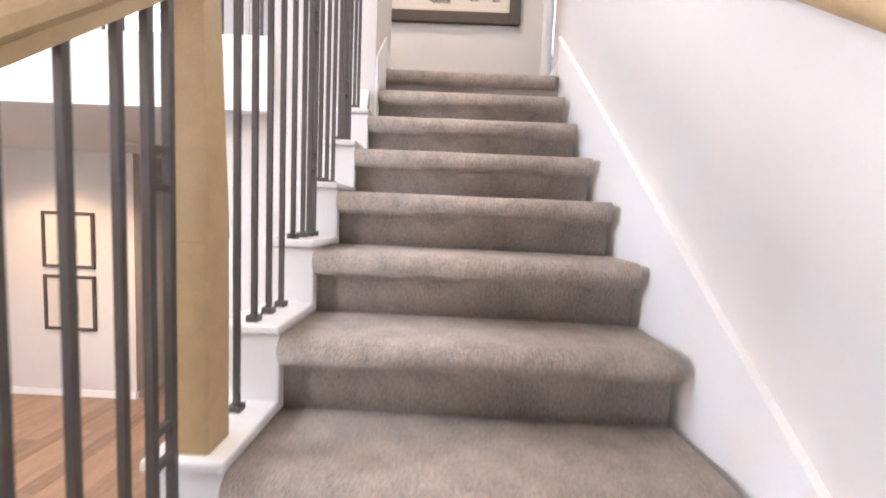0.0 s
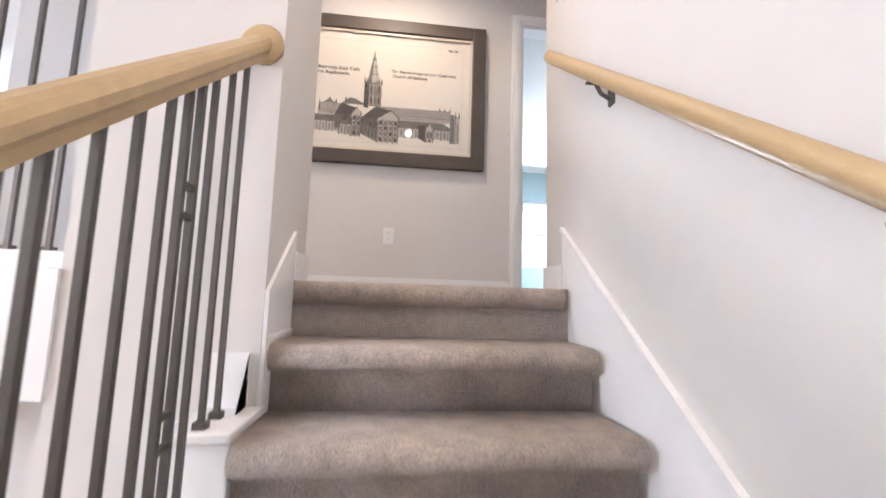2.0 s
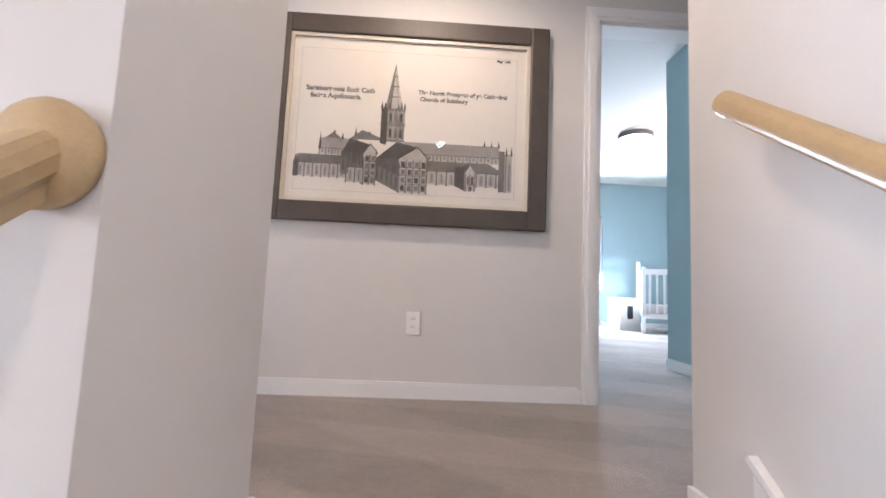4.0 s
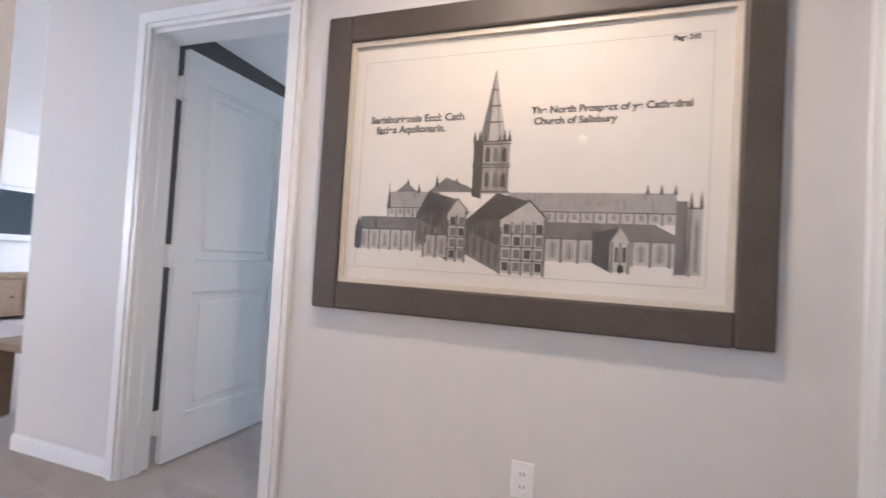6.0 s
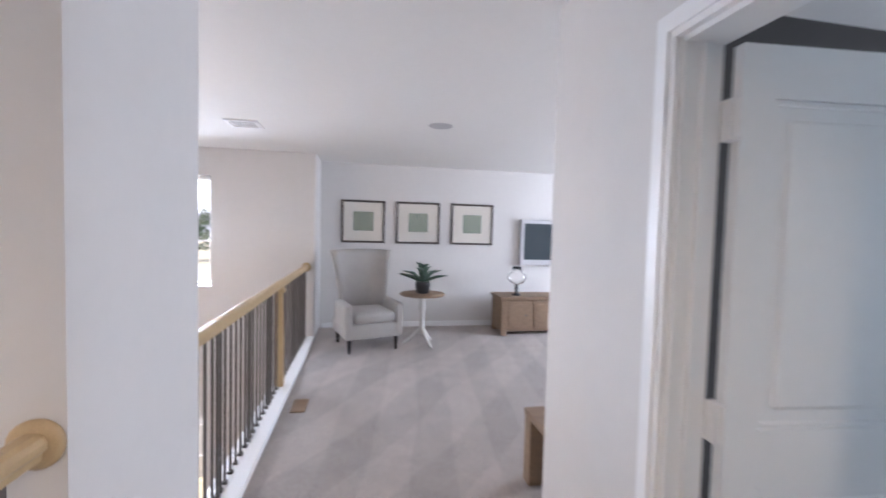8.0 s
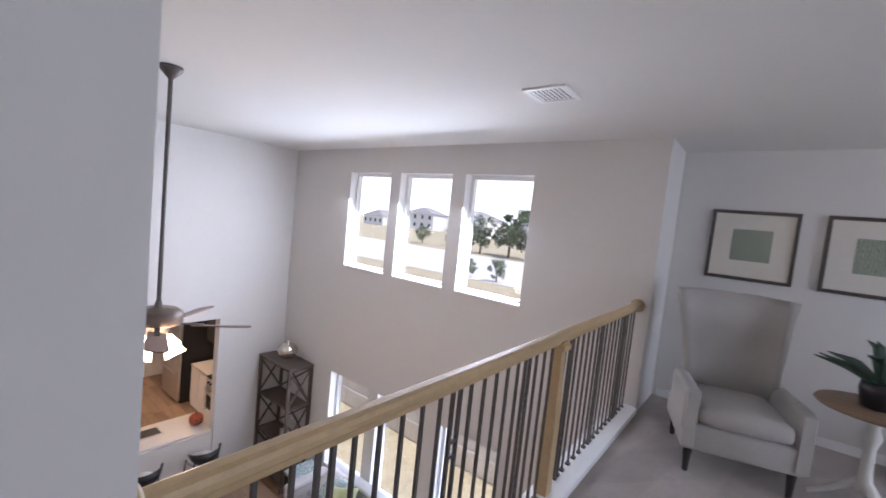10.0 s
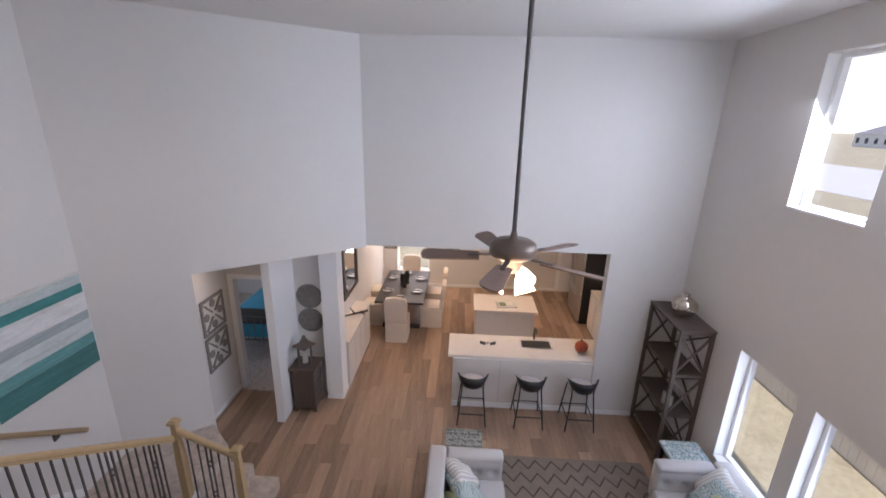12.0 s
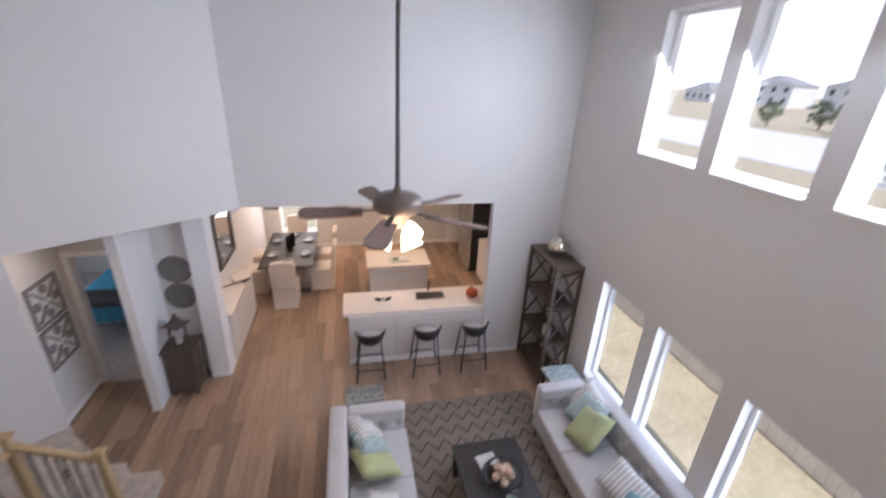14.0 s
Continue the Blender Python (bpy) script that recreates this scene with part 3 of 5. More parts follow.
def slope(y):
    return U + (y - NOSE) * R / G


def railprof(bm, a, b, w=.062, h=.062):
    a, b = Vector(a), Vector(b)
    d = b - a
    prof = [(-.3, -.5), (.3, -.5), (.36, -.2), (.5, -.05), (.5, .2), (.4, .4), (.2, .5), (-.2, .5), (-.4, .4), (-.5, .2), (-.5, -.05), (-.36, -.2)]
    m = Matrix.Translation(a) @ d.to_track_quat("Y", "Z").to_matrix().to_4x4()
    lo = [bm.verts.new(m @ Vector((x * w, 0, z * h))) for x, z in prof]
    hi = [bm.verts.new(m @ Vector((x * w, d.length, z * h))) for x, z in prof]
    bm.faces.new(lo)
    bm.faces.new(hi[::-1])
    for k in range(12):
        bm.faces.new((lo[k], hi[k], hi[(k + 1) % 12], lo[(k + 1) % 12]))
    bmesh.ops.recalc_face_normals(bm, faces=bm.faces[:])
    return bm


def baluster(parent, x, y, z0, z1):
    bm = B(x - .0062, x + .0062, y - .0062, y + .0062, z0, z1)
    box(bm, x - .014, x + .014, y - .014, y + .014, z0, z0 + .016)
    return part("baluster", bm, IRON, parent)


def double_baluster(parent, x, y, z0, z1, ax):
    bm = bmesh.new()
    d = .024
    for s in (-d, d):
        dx, dy = (s, 0) if ax == "x" else (0, s)
        box(bm, x + dx - .007, x + dx + .007, y + dy - .007, y + dy + .007, z0, z1)
        box(bm, x + dx - .014, x + dx + .014, y + dy - .014, y + dy + .014, z0, z0 + .016)
    for f in (.25, .72):
        zc = z0 + (z1 - z0) * f
        for zz in (zc - .03, zc + .03):
            if ax == "x":
                box(bm, x - d, x + d, y - .006, y + .006, zz - .007, zz + .007)
            else:
                box(bm, x - .006, x + .006, y - d, y + d, zz - .007, zz + .007)
    return part("baluster", bm, IRON, parent, "paired iron baluster with square links")


def newel(parent, x, y, z0, z1, w=.078):
    bm = B(x - w / 2, x + w / 2, y - w / 2, y + w / 2, z0, z0 + .42 * (z1 - z0), .004)
    lo = z0 + .42 * (z1 - z0)
    bmesh.ops.create_cone(bm, cap_ends=True, segments=4, radius1=w * .707, radius2=w * .47, depth=z1 - .05 - lo, matrix=Matrix.Translation((x, y, (lo + z1 - .05) / 2)) @ Matrix.Rotation(math.pi / 4, 4, 'Z'))
    box(bm, x - w * .62, x + w * .62, y - w * .62, y + w * .62, z1 - .05, z1 - .015, .006)
    box(bm, x - w * .45, x + w * .45, y - w * .45, y + w * .45, z1 - .015, z1, .005)
    return part("newel_post", bm, RAILWOOD, parent)


RX = -.535
rail = empty("stair_railing", (0, 0, 0), 0, "oak stair railing with dark iron balusters on white curb", "railing")
railtop = .895
part("handrail", railprof(bmesh.new(), (RX - .02, -.44, slope(-.44) + railtop), (RX, 2.67, slope(2.67) + railtop)), RAILWOOD, rail, "light oak handrail")
bm = lathe(bmesh.new(), [(.001, 0), (.06, 0), (.062, .012), (.05, .022), (.001, .024)])
bm.transform(Matrix.Translation((RX, 2.6699, slope(2.67) + railtop)) @ Matrix.Rotation(math.pi / 2, 4, 'X'))
part("rosette", bm, RAILWOOD, rail, "round oak wall rosette", True)
MIDN = 7
ny = NOSE - G * MIDN + .058
newel(rail, RX, ny, U - R * MIDN + .028, slope(ny) + railtop + .06)
newel(rail, -.584, -.451, U - 13 * R + .02, 1.59)
n = 0
for k in range(1, 14):
    for j in range(3):
        y = NOSE - G * k + .035 + j * .083
        if abs(y - ny) < .06 or y > 2.63:
            continue
        z0, z1 = U - R * k + .028, slope(y) + railtop - .02
        n += 1
        if n % 7 == 4:
            double_baluster(rail, RX, y, z0, z1, "y")
        else:
            baluster(rail, RX, y, z0, z1)
# short turned railing at the bottom
N2 = (-1.16, -.5)
newel(rail, *N2, U - 15 * R + .02, 1.25)
A2, B2 = Vector((-.584, -.455, 1.46)), Vector((*N2, 1.12))
part("handrail", railprof(bmesh.new(), A2, B2), RAILWOOD, rail, "light oak handrail")
for j in range(1, 6):
    p = A2.lerp(B2, j / 6)
    zz = U - (14 if p.x > -.93 else 15) * R + .02
    (double_baluster(rail, p.x, p.y, zz, p.z - .02, "x") if j == 3 else baluster(rail, p.x, p.y, zz, p.z - .02))

wr = empty("wall_handrail", (0, 0, 0), 0, "round oak handrail on dark iron wall brackets", "handrail")
ya, yb = -.56, 3.03
part("rail", tube(bmesh.new(), (.492, ya, slope(ya) + .922), (.492, yb, slope(yb) + .908), .026, seg=16), RAILWOOD, wr, "", True)
for y in (-.3, .85, 1.86, 2.66):
    z = slope(y) + .912
    bm = B(.552, .5599, y - .016, y + .016, z - .105, z - .03)
    tube(bm, (.552, y, z - .085), (.52, y, z - .07), .007)
    tube(bm, (.52, y, z - .07), (.494, y, z - .02), .007)
    box(bm, .482, .505, y - .03, y + .03, z - .027, z - .02)
    part("bracket", bm, IRON, wr, "dark iron bracket")

# ---- loft railing ----
lr = empty("loft_railing", (0, 0, 0), 0, "oak guard railing with dark iron balusters along the loft edge", "railing")
RY, RH = 2.76, U + 1.015
tagged(setting("trim_rail_curb", B(XW, -2.87, YE + .03, 2.87, U, U + .05, .004), WHITE, "white curb under the loft railing"))
setting("trim_rail_curb", B(-2.07, -1.0, YE + .03, 2.87, U, U + .05, .004), WHITE, "white curb under the hall railing")


def guard(parent, xa, xb):
    part("handrail", railprof(bmesh.new(), (xa, RY, RH - .03), (xb, RY, RH - .03), .066, .066), RAILWOOD, parent, "light oak handrail")
    for x, s in ((xa, 1), (xb, -1)):
        bm = lathe(bmesh.new(), [(.001, 0), (.06, 0), (.062, .012), (.05, .022), (.001, .024)])
        bm.transform(Matrix.Translation((x, RY, RH - .03)) @ Matrix.Rotation(s * math.pi / 2, 4, 'Y'))
        part("rosette", bm, RAILWOOD, parent, "round oak wall rosette", True)


guard(lr, XW, -2.87)
newel(lr, -4.92, RY, U + .05, RH - .05, .08)
n, x = 0, XW + .09
while x < -2.9:
    n += 1
    if abs(x + 4.92) > .06:
        (double_baluster(lr, x, RY, U + .05, RH - .055, "x") if n % 6 == 4 else baluster(lr, x, RY, U + .05, RH - .055))
    x += .1
hr = empty("hall_railing", (0, 0, 0), 0, "short oak guard railing between two wall piers", "railing")
guard(hr, -2.07, -1.0)
for j in range(1, 10):
    (double_baluster(hr, -2.07 + .107 * j, RY, U + .05, RH - .055, "x") if j == 5 else baluster(hr, -2.07 + .107 * j, RY, U + .05, RH - .055))

# ---- outside ----
setting("ground", B(-1500, 1500, -1500, 1500, -.4, -.25), GRASS, "dry yellow lawn and fields")
setting("road", B(-54, -32, -300, 300, -.249, -.22), ROADM, "pale concrete road")
fence = empty("fence", (-9.4, 0, 0), 0, "pale sunlit wooden privacy fence behind the lawn", "fence")
slat = mesh_of("slat", box(bmesh.new(), -.012, .012, -.068, .068, -.25, 1.55, .004), FENCEM)
for k in range(110):
    part("slat", slat, None, fence).location = (0, -9 + .14 * k, 0)
for z in (.1, .7, 1.3):
    part("fence_rail", B(.013, .05, -9, 6.3, z, z + .08), FENCEM, fence)


def house(x, y, w, d, h, rz, label):
    e = empty("house", (x, y, -.25), rz, label, "house", "houses across the road")
    part("wall", B(-w / 2, w / 2, -d / 2, d / 2, 0, h), HOUSEW, e)
    bm = bmesh.new()
    v = [bm.verts.new(p) for p in ((-w / 2 - .4, -d / 2 - .4, h), (w / 2 + .4, -d / 2 - .4, h), (w / 2 + .4, d / 2 + .4, h), (-w / 2 - .4, d / 2 + .4, h), (-w / 4, 0, h + 2.6), (w / 4, 0, h + 2.6))]
    for f in ((3, 2, 1, 0), (0, 1, 5, 4), (2, 3, 4, 5), (1, 2, 5), (3, 0, 4)):
        bm.faces.new([v[i] for i in f])
    part("roof", bm, ROOFM, e)
    for zz in (1.0, 4.0):
        if zz + 1.4 < h:
            for k in range(4):
                yy = -d / 2 + d * (k + .5) / 4
                part("window", B(w / 2, w / 2 + .06, yy - .5, yy + .5, zz, zz + 1.4), WINDARK, e)
    return e


SKYM = glow("hazy_white_sky", (.97, .98, 1), 1.25)
setting("backdrop", B(-420, -419, -1400, 900, -.3, 150), SKYM, "white hazy summer sky low over the horizon")
for k in range(9):
    house(-118 - 9 * (k % 3), -118 + 15 * k, 10, 12 + k % 2 * 2, 6 if k % 4 else 3.4, 8 * (k % 3) - 4, "pale two-storey house far across the road" if k % 4 else "pale single-storey house far across the road")


def tree(x, y, h, seed, label, low=False):
    rnd = random.Random(seed)
    e = empty("tree", (x, y, -.25), 0, label, "tree")
    bm = tube(bmesh.new(), (0, 0, 0), (0, 0, h * .45), h * .03, h * .02, 8)
    for k in range(6):
        a = k * 1.05
        tube(bm, (0, 0, h * (.25 + .03 * k)), (math.cos(a) * h * .22, math.sin(a) * h * .22, h * (.5 + .05 * k)), h * .012, h * .005, 6)
    part("trunk", bm, BARK, e)
    vs, fs = [], []
    for c in range(34):
        a, r = rnd.uniform(0, 6.28), h * .38 * math.sqrt(rnd.random())
        cz = h * rnd.uniform(.22, .92)
        r *= 1.1 - abs(cz / h - .5)
        cx, cy, cr = math.cos(a) * r, math.sin(a) * r, h * rnd.uniform(.06, .13)
        for _ in range(60):
            p = Vector((rnd.gauss(0, 1), rnd.gauss(0, 1), rnd.gauss(0, .8))).normalized() * cr * rnd.uniform(.5, 1.1) + Vector((cx, cy, cz))
            u, w = Vector((rnd.uniform(-1, 1), rnd.uniform(-1, 1), rnd.uniform(-1, 1))) * h * .025, Vector((rnd.uniform(-1, 1), rnd.uniform(-1, 1), rnd.uniform(-1, 1))) * h * .025
            n = len(vs)
            vs += [p - u, p + w, p + u, p - w]
            fs.append((n, n + 1, n + 2, n + 3))
    me = bpy.data.meshes.new("crown")
    me.from_pydata(vs, [], fs)
    me.materials.append(LEAF)
    part("crown", me, None, e)["kind"] = "stuff"


for k, (x, y, h) in enumerate(((-58, -24, 7.5), (-60, -28, 6.8), (-58, -32, 6.0), (-60, -19, 7), (-62, -37, 4.5), (-64, -42, 4), (-60, -46, 3.5), (-33, -14, 2.0), (-33, -17, 1.8), (-62, -14, 7))):
    tree(x, y, h, k, "broad leafy green tree beyond the road")


# ---- the hall ----
def framed(name, w, h, fw, depth, at, rot, frame_mat, label, matw=0.0):
    """A framed picture in its own x-z plane facing -y, centre at the origin. Returns the thing."""
    e = empty(name, (0, 0, 0), 0, label, "picture")
    bm = bmesh.new()
    for q in ((-w / 2, -w / 2 + fw, -h / 2, h / 2), (w / 2 - fw, w / 2, -h / 2, h / 2), (-w / 2 + fw, w / 2 - fw, -h / 2, -h / 2 + fw), (-w / 2 + fw, w / 2 - fw, h / 2 - fw, h / 2)):
        box(bm, q[0], q[1], -depth, -.001, q[2], q[3], min(.008, fw * .2))
    part("frame", bm, frame_mat, e)
    part("sheet", B(-w / 2 + fw, w / 2 - fw, -depth * .4, -.002, -h / 2 + fw, h / 2 - fw), PAPER, e)
    e.matrix_world = pose(*at, 0, 0, rot)
    return e


PX0, PX1, PZ0, PZ1 = -.978, .488, 3.925, 5.022
big = framed("framed_print", PX1 - PX0, PZ1 - PZ0, .10, .045, ((PX0 + PX1) / 2, YP, (PZ0 + PZ1) / 2), 0, FRAME, "large engraving of a cathedral in a wide dark frame")
iw, ih = (PX1 - PX0) - .2, (PZ1 - PZ0) - .2
for q in ((-iw / 2, -iw / 2 + .018, -ih / 2, ih / 2), (iw / 2 - .018, iw / 2, -ih / 2, ih / 2), (-iw / 2 + .018, iw / 2 - .018, -ih / 2, -ih / 2 + .018), (-iw / 2 + .018, iw / 2 - .018, ih / 2 - .018, ih / 2)):
    part("fillet", B(q[0], q[1], -.032, -.018, q[2], q[3]), GOLD, big, "pale gilt inner fillet")
PY = -.0186


def sheet(pts, material, name="print", lift=0.0):
    """A flat printed shape; points run 0 to 1 across and up the sheet."""
    bm = bmesh.new()
    x = lambda u: -iw / 2 + .018 + u * (iw - .036)
    z = lambda v: -ih / 2 + .018 + v * (ih - .036)
    bm.faces.new([bm.verts.new((x(u), PY - lift, z(v))) for u, v in pts])
    return part(name, bm, material, big)


# the engraving, drawn on a grid of 520 by 372 units from the sheet's lower left
def ink(pts, material, lift=0.0):
    return sheet([(x / 520, y / 372) for x, y in pts], material, "print", lift)


def bar(x0, x1, y0, y1, material, lift=0.0):
    return ink(((x0, y0), (x1, y0), (x1, y1), (x0, y1)), material, lift)


def spike(x, y, w, h, material=INKDARK, lift=.0012):
    ink(((x - w, y), (x + w, y), (x, y + h)), material, lift)


def bays(x0, x1, y0, y1, n, lift=.0009):
    """A wall of n bays: buttresses with a pointed window between them."""
    bar(x0, x1, y0, y1, INKLIGHT, lift - .0003)
    step_ = (x1 - x0) / n
    for k in range(n):
        a = x0 + k * step_
        bar(a, a + step_ * .16, y0 - 2, y1, INK, lift)
        w0, w1, t_ = a + step_ * .36, a + step_ * .82, y0 + (y1 - y0) * .72
        ink(((w0, y0 + 4), (w1, y0 + 4), (w1, t_), ((w0 + w1) / 2, t_ + (y1 - y0) * .16), (w0, t_)), INKMID, lift)
        bar((w0 + w1) / 2 - .6, (w0 + w1) / 2 + .6, y0 + 4, t_, INKDARK, lift + .0003)
    bar(x0, x1, y1 - 1.5, y1, INKDARK, lift + .0003)


def hatch(x0, x1, y0, y1, n, seed, material, lift, lean=0.0):
    rnd_ = random.Random(seed)
    for k in range(n):
        x, y = rnd_.uniform(x0, x1), rnd_.uniform(y0, y1)
        h_ = rnd_.uniform(.15, .5) * (y1 - y0)
        h_ = min(h_, y1 - y)
        ink(((x, y), (x + .8, y), (x + .8 + lean * h_, y + h_), (x + lean * h_, y + h_)), material, lift)


INKLIGHT = mat("pale_grey_ink", (.40, .375, .345), .7, var=.25, scale=25)
# nave to one side of the tower, choir to the other
bays(251, 463, 97, 112, 13)
ink(((251, 112), (466, 112), (463, 138), (251, 138)), INKMID)
hatch(252, 462, 113, 137, 90, 1, INK, .0003)
bays(303, 478, 43, 75, 8)
ink(((303, 75), (478, 75), (440, 97), (303, 97)), INK, .0003)
hatch(304, 440, 76, 96, 60, 2, INKDARK, .0006, .3)
bays(463, 493, 34, 120, 2)
bar(463, 476, 34, 128, INK, .0018)
for x in (430, 446, 462, 480, 491):
    spike(x, 118 if x > 470 else 136, 2.6, 24 if x > 470 else 14)
bays(68, 150, 100, 114, 6)
ink(((66, 114), (168, 114), (150, 138), (70, 138)), INKMID)
hatch(70, 150, 115, 137, 40, 3, INK, .0003)
bays(20, 128, 48, 80, 6)
ink(((18, 80), (140, 80), (120, 99), (24, 99)), INK, .0003)
hatch(24, 120, 81, 98, 46, 4, INKDARK, .0006)
bar(15, 27, 48, 84, INKDARK, .0012)
ink(((80, 138), (116, 138), (98, 152)), INK)
ink(((132, 138), (205, 138), (195, 146), (160, 160)), INK)
for x, y, h_ in ((20, 84, 16), (50, 82, 17), (70, 112, 42), (100, 150, 8), (118, 136, 16), (146, 146, 20), (176, 150, 10)):
    spike(x, y, 3, h_)
# transepts: a dark roof running back from a pale gabled front
for x0, x1, peak, base, eave, back, nw in ((165, 194, 127, 36, 106, 116, 2), (243, 306, 125, 22, 98, 190, 4)):
    m_ = (x0 + x1) / 2 + (8 if nw == 4 else 0)
    ink(((back, base + 28), (x0, base), (x0, eave), (m_, peak), (m_ - 46, peak + 12), (back, eave - 4)), INKDARK, .0012)
    hatch(back + 4, x0 - 2, base + 20, eave, 70, int(x0), INK, .0015)
    ink(((back, base + 26), (x0, base), (x0, base + 38), (back, base + 62)), INK, .0014)
    for k in range(5):
        a = back + (x0 - back) * (k + .5) / 5
        b = base + 26 - 26 * (k + .5) / 5
        bar(a, a + 3.2, b + 6, b + 32, INKDARK, .0017)
    ink(((x0, base), (x1, base), (x1, eave), (m_, peak), (x0, eave)), INKLIGHT, .0018)
    for k in range(nw + 1):
        a = x0 + (x1 - x0 - 3) * k / nw
        bar(a, a + 3, base - 2, eave - (2 if k else 10), INK, .0021)
        if k < nw:
            for r_ in range(4):
                b = base + 4 + (eave - base - 4) * r_ / 4
                bar(a + 5, a + (x1 - x0) / nw - 2, b, b + (eave - base) * .16, INK if (k + r_) % 3 else INKDARK, .0021)
    for r_ in range(1, 4):
        bar(x0, x1, base + (eave - base) * r_ / 4 - 1, base + (eave - base) * r_ / 4 + .6, INKDARK, .0024)
    ink(((x0 - 2, eave), (m_, peak), (m_, peak + 3), (x0 - 4, eave + 2)), INKDARK, .0024)
    ink(((x1 + 2, eave), (m_, peak), (m_, peak + 3), (x1 + 3, eave + 2)), INKDARK, .0024)
    spike(x1 - 1, eave - 2, 2.4, 14, INK, .0024)
# low aisle before the small transept, and the porch
bays(128, 166, 40, 74, 2, .0020)
ink(((366, 44), (388, 32), (388, 72), (398, 92), (366, 84)), INKDARK, .0012)
ink(((388, 32), (413, 34), (413, 70), (400, 92), (388, 72)), INKLIGHT, .0015)
for a in (389, 399, 409):
    bar(a, a + 3, 31, 72, INK, .0018)
bar(394, 398, 46, 66, INKDARK, .0018)
bar(403, 408, 46, 66, INKDARK, .0018)
bar(398, 405, 33, 42, INKDARK, .0018)
# tower and spire
bar(199, 251, 136, 214, INKMID, .0006)
ink(((199, 132), (213, 128), (213, 214), (199, 214)), INKDARK, .0009)
hatch(213, 250, 136, 212, 60, 9, INK, .0009)
for y in (138, 174, 178, 208, 212):
    bar(197, 253, y, y + 1.6, INKDARK, .0012)
for k in range(3):
    for y in (146, 183):
        a = 217 + 11.5 * k
        ink(((a, y), (a + 6, y), (a + 6, y + 17), (a + 3, y + 22), (a, y + 17)), INKDARK if k != 1 else INK, .0012)
for x in (200, 207, 216, 236, 243, 250):
    spike(x, 212, 3, 18 if x in (200, 207, 243, 250) else 11)
ink(((207, 214), (245, 214), (226, 320)), INKLIGHT, .0006)
ink(((207, 214), (219, 214), (226, 320)), INK, .0009)
for y, w in ((240, 13.5), (264, 9.5), (288, 5.5)):
    bar(226 - w, 226 + w, y, y + 2.2, INKDARK, .0012)
for a in (219, 236):
    ink(((a - .5, 214), (a + .5, 214), (226.4, 318), (225.6, 318)), INKDARK, .0012)
# plate mark and creases
bar(18, 500, 346, 346.8, INKLIGHT)
bar(14, 496, 18, 18.8, INKLIGHT)
bar(17, 17.8, 18, 346, INKLIGHT)
bar(498, 498.8, 18, 346, INKLIGHT)


def words(text, u, v, size):
    c = bpy.data.curves.new("lettering", 'FONT')
    c.body, c.size, c.extrude, c.offset = text, size, 0, .0011
    c.materials.append(INKDARK)
    o = new("lettering", c)
    o.parent = big
    o.matrix_basis = pose(-iw / 2 + .018 + u * (iw - .036), PY - .0004, -ih / 2 + .018 + v * (ih - .036), 90, 0, 0)


words("Sarisburiensis Eccl: Cath", .06, .664, .0365)
words("facies Aquilonaris.", .08, .62, .0365)
words("The North Prospect of ye Cathedral", .535, .674, .0318)
words("Church of Salisbury", .543, .632, .0318)
words("Page 242", .87, .91, .02)
gl = part("glazing", B(-iw / 2, iw / 2, -.0165 - .006, -.0165 - .004, -ih / 2, ih / 2), PANE, big, "picture glass")
gl.visible_shadow = False


def plate(name, at, rot, holes, label):
    e = empty(name, at, rot, label, name.replace("_", " "))
    part("plate", B(-.036, .036, -.006, 0, -.058, .058, .003), WHITE, e)
    for z in ((-.02, .02) if holes else (0,)):
        bm = B(-.016, .016, -.0085, -.0062, z - .014, z + .014, .003) if holes else B(-.012, .012, -.012, -.0062, -.025, .025, .003)
        part("socket" if holes else "rocker", bm, WHITE, e)
        if holes:
            for s in (-.006, .006):
                part("slot", B(s - .0012, s + .0012, -.0092, -.0086, z - .004, z + .006), BLACK, e)
    return e


plate("wall_outlet", (-.172, YP, 3.43), 0, True, "white duplex wall outlet below the picture")
plate("light_switch", (.56, 3.1, 4.42), -90, False, "white light switch on the stairwell wall")
plate("light_switch", (-.80, -2.7, 1.2), 270, False, "dark light switch on the white partition")


def disc_light(name, at, r, label, m):
    e = empty(name, at, 0, label, "ceiling light")
    part("trim_ring", lathe(bmesh.new(), [(r * .8, -.001), (r, -.001), (r, -.012), (r * .82, -.014)]), WHITE, e, "", True)
    part("lens", lathe(bmesh.new(), [(.001, -.002), (r * .79, -.002), (r * .79, -.008), (.001, -.008)]), m, e)
    return e


disc_light("recessed_light", (-.2, 3.55, C), .085, "lit round recessed ceiling light in the hall", COOLGLOW)
disc_light("recessed_light", (0, 1.05, C), .085, "lit round recessed ceiling light above the stairs", COOLGLOW)
disc_light("recessed_light", (-2.9, 4.1, LC), .085, "lit round recessed ceiling light under the loft", COOLGLOW)
# fixtures added for three of the unseen kitchen lamps
for p in ((-2.4, -4.2), (-4.6, -4.4), (-4.6, -6.6)):
    disc_light("recessed_light", (*p, LC), .085, "lit round recessed kitchen light, added out of view", COOLGLOW)
e = empty("smoke_detector", (-2.3, 3.75, C), 0, "white round smoke detector on the ceiling", "smoke detector")
part("body", lathe(bmesh.new(), [(.001, -.035), (.045, -.035), (.065, -.02), (.068, 0), (.001, 0)]), WHITE, e, "", True)
e = empty("ceiling_speaker", (-4.82, 4.2, C), 0, "white round ceiling speaker above the loft", "speaker")
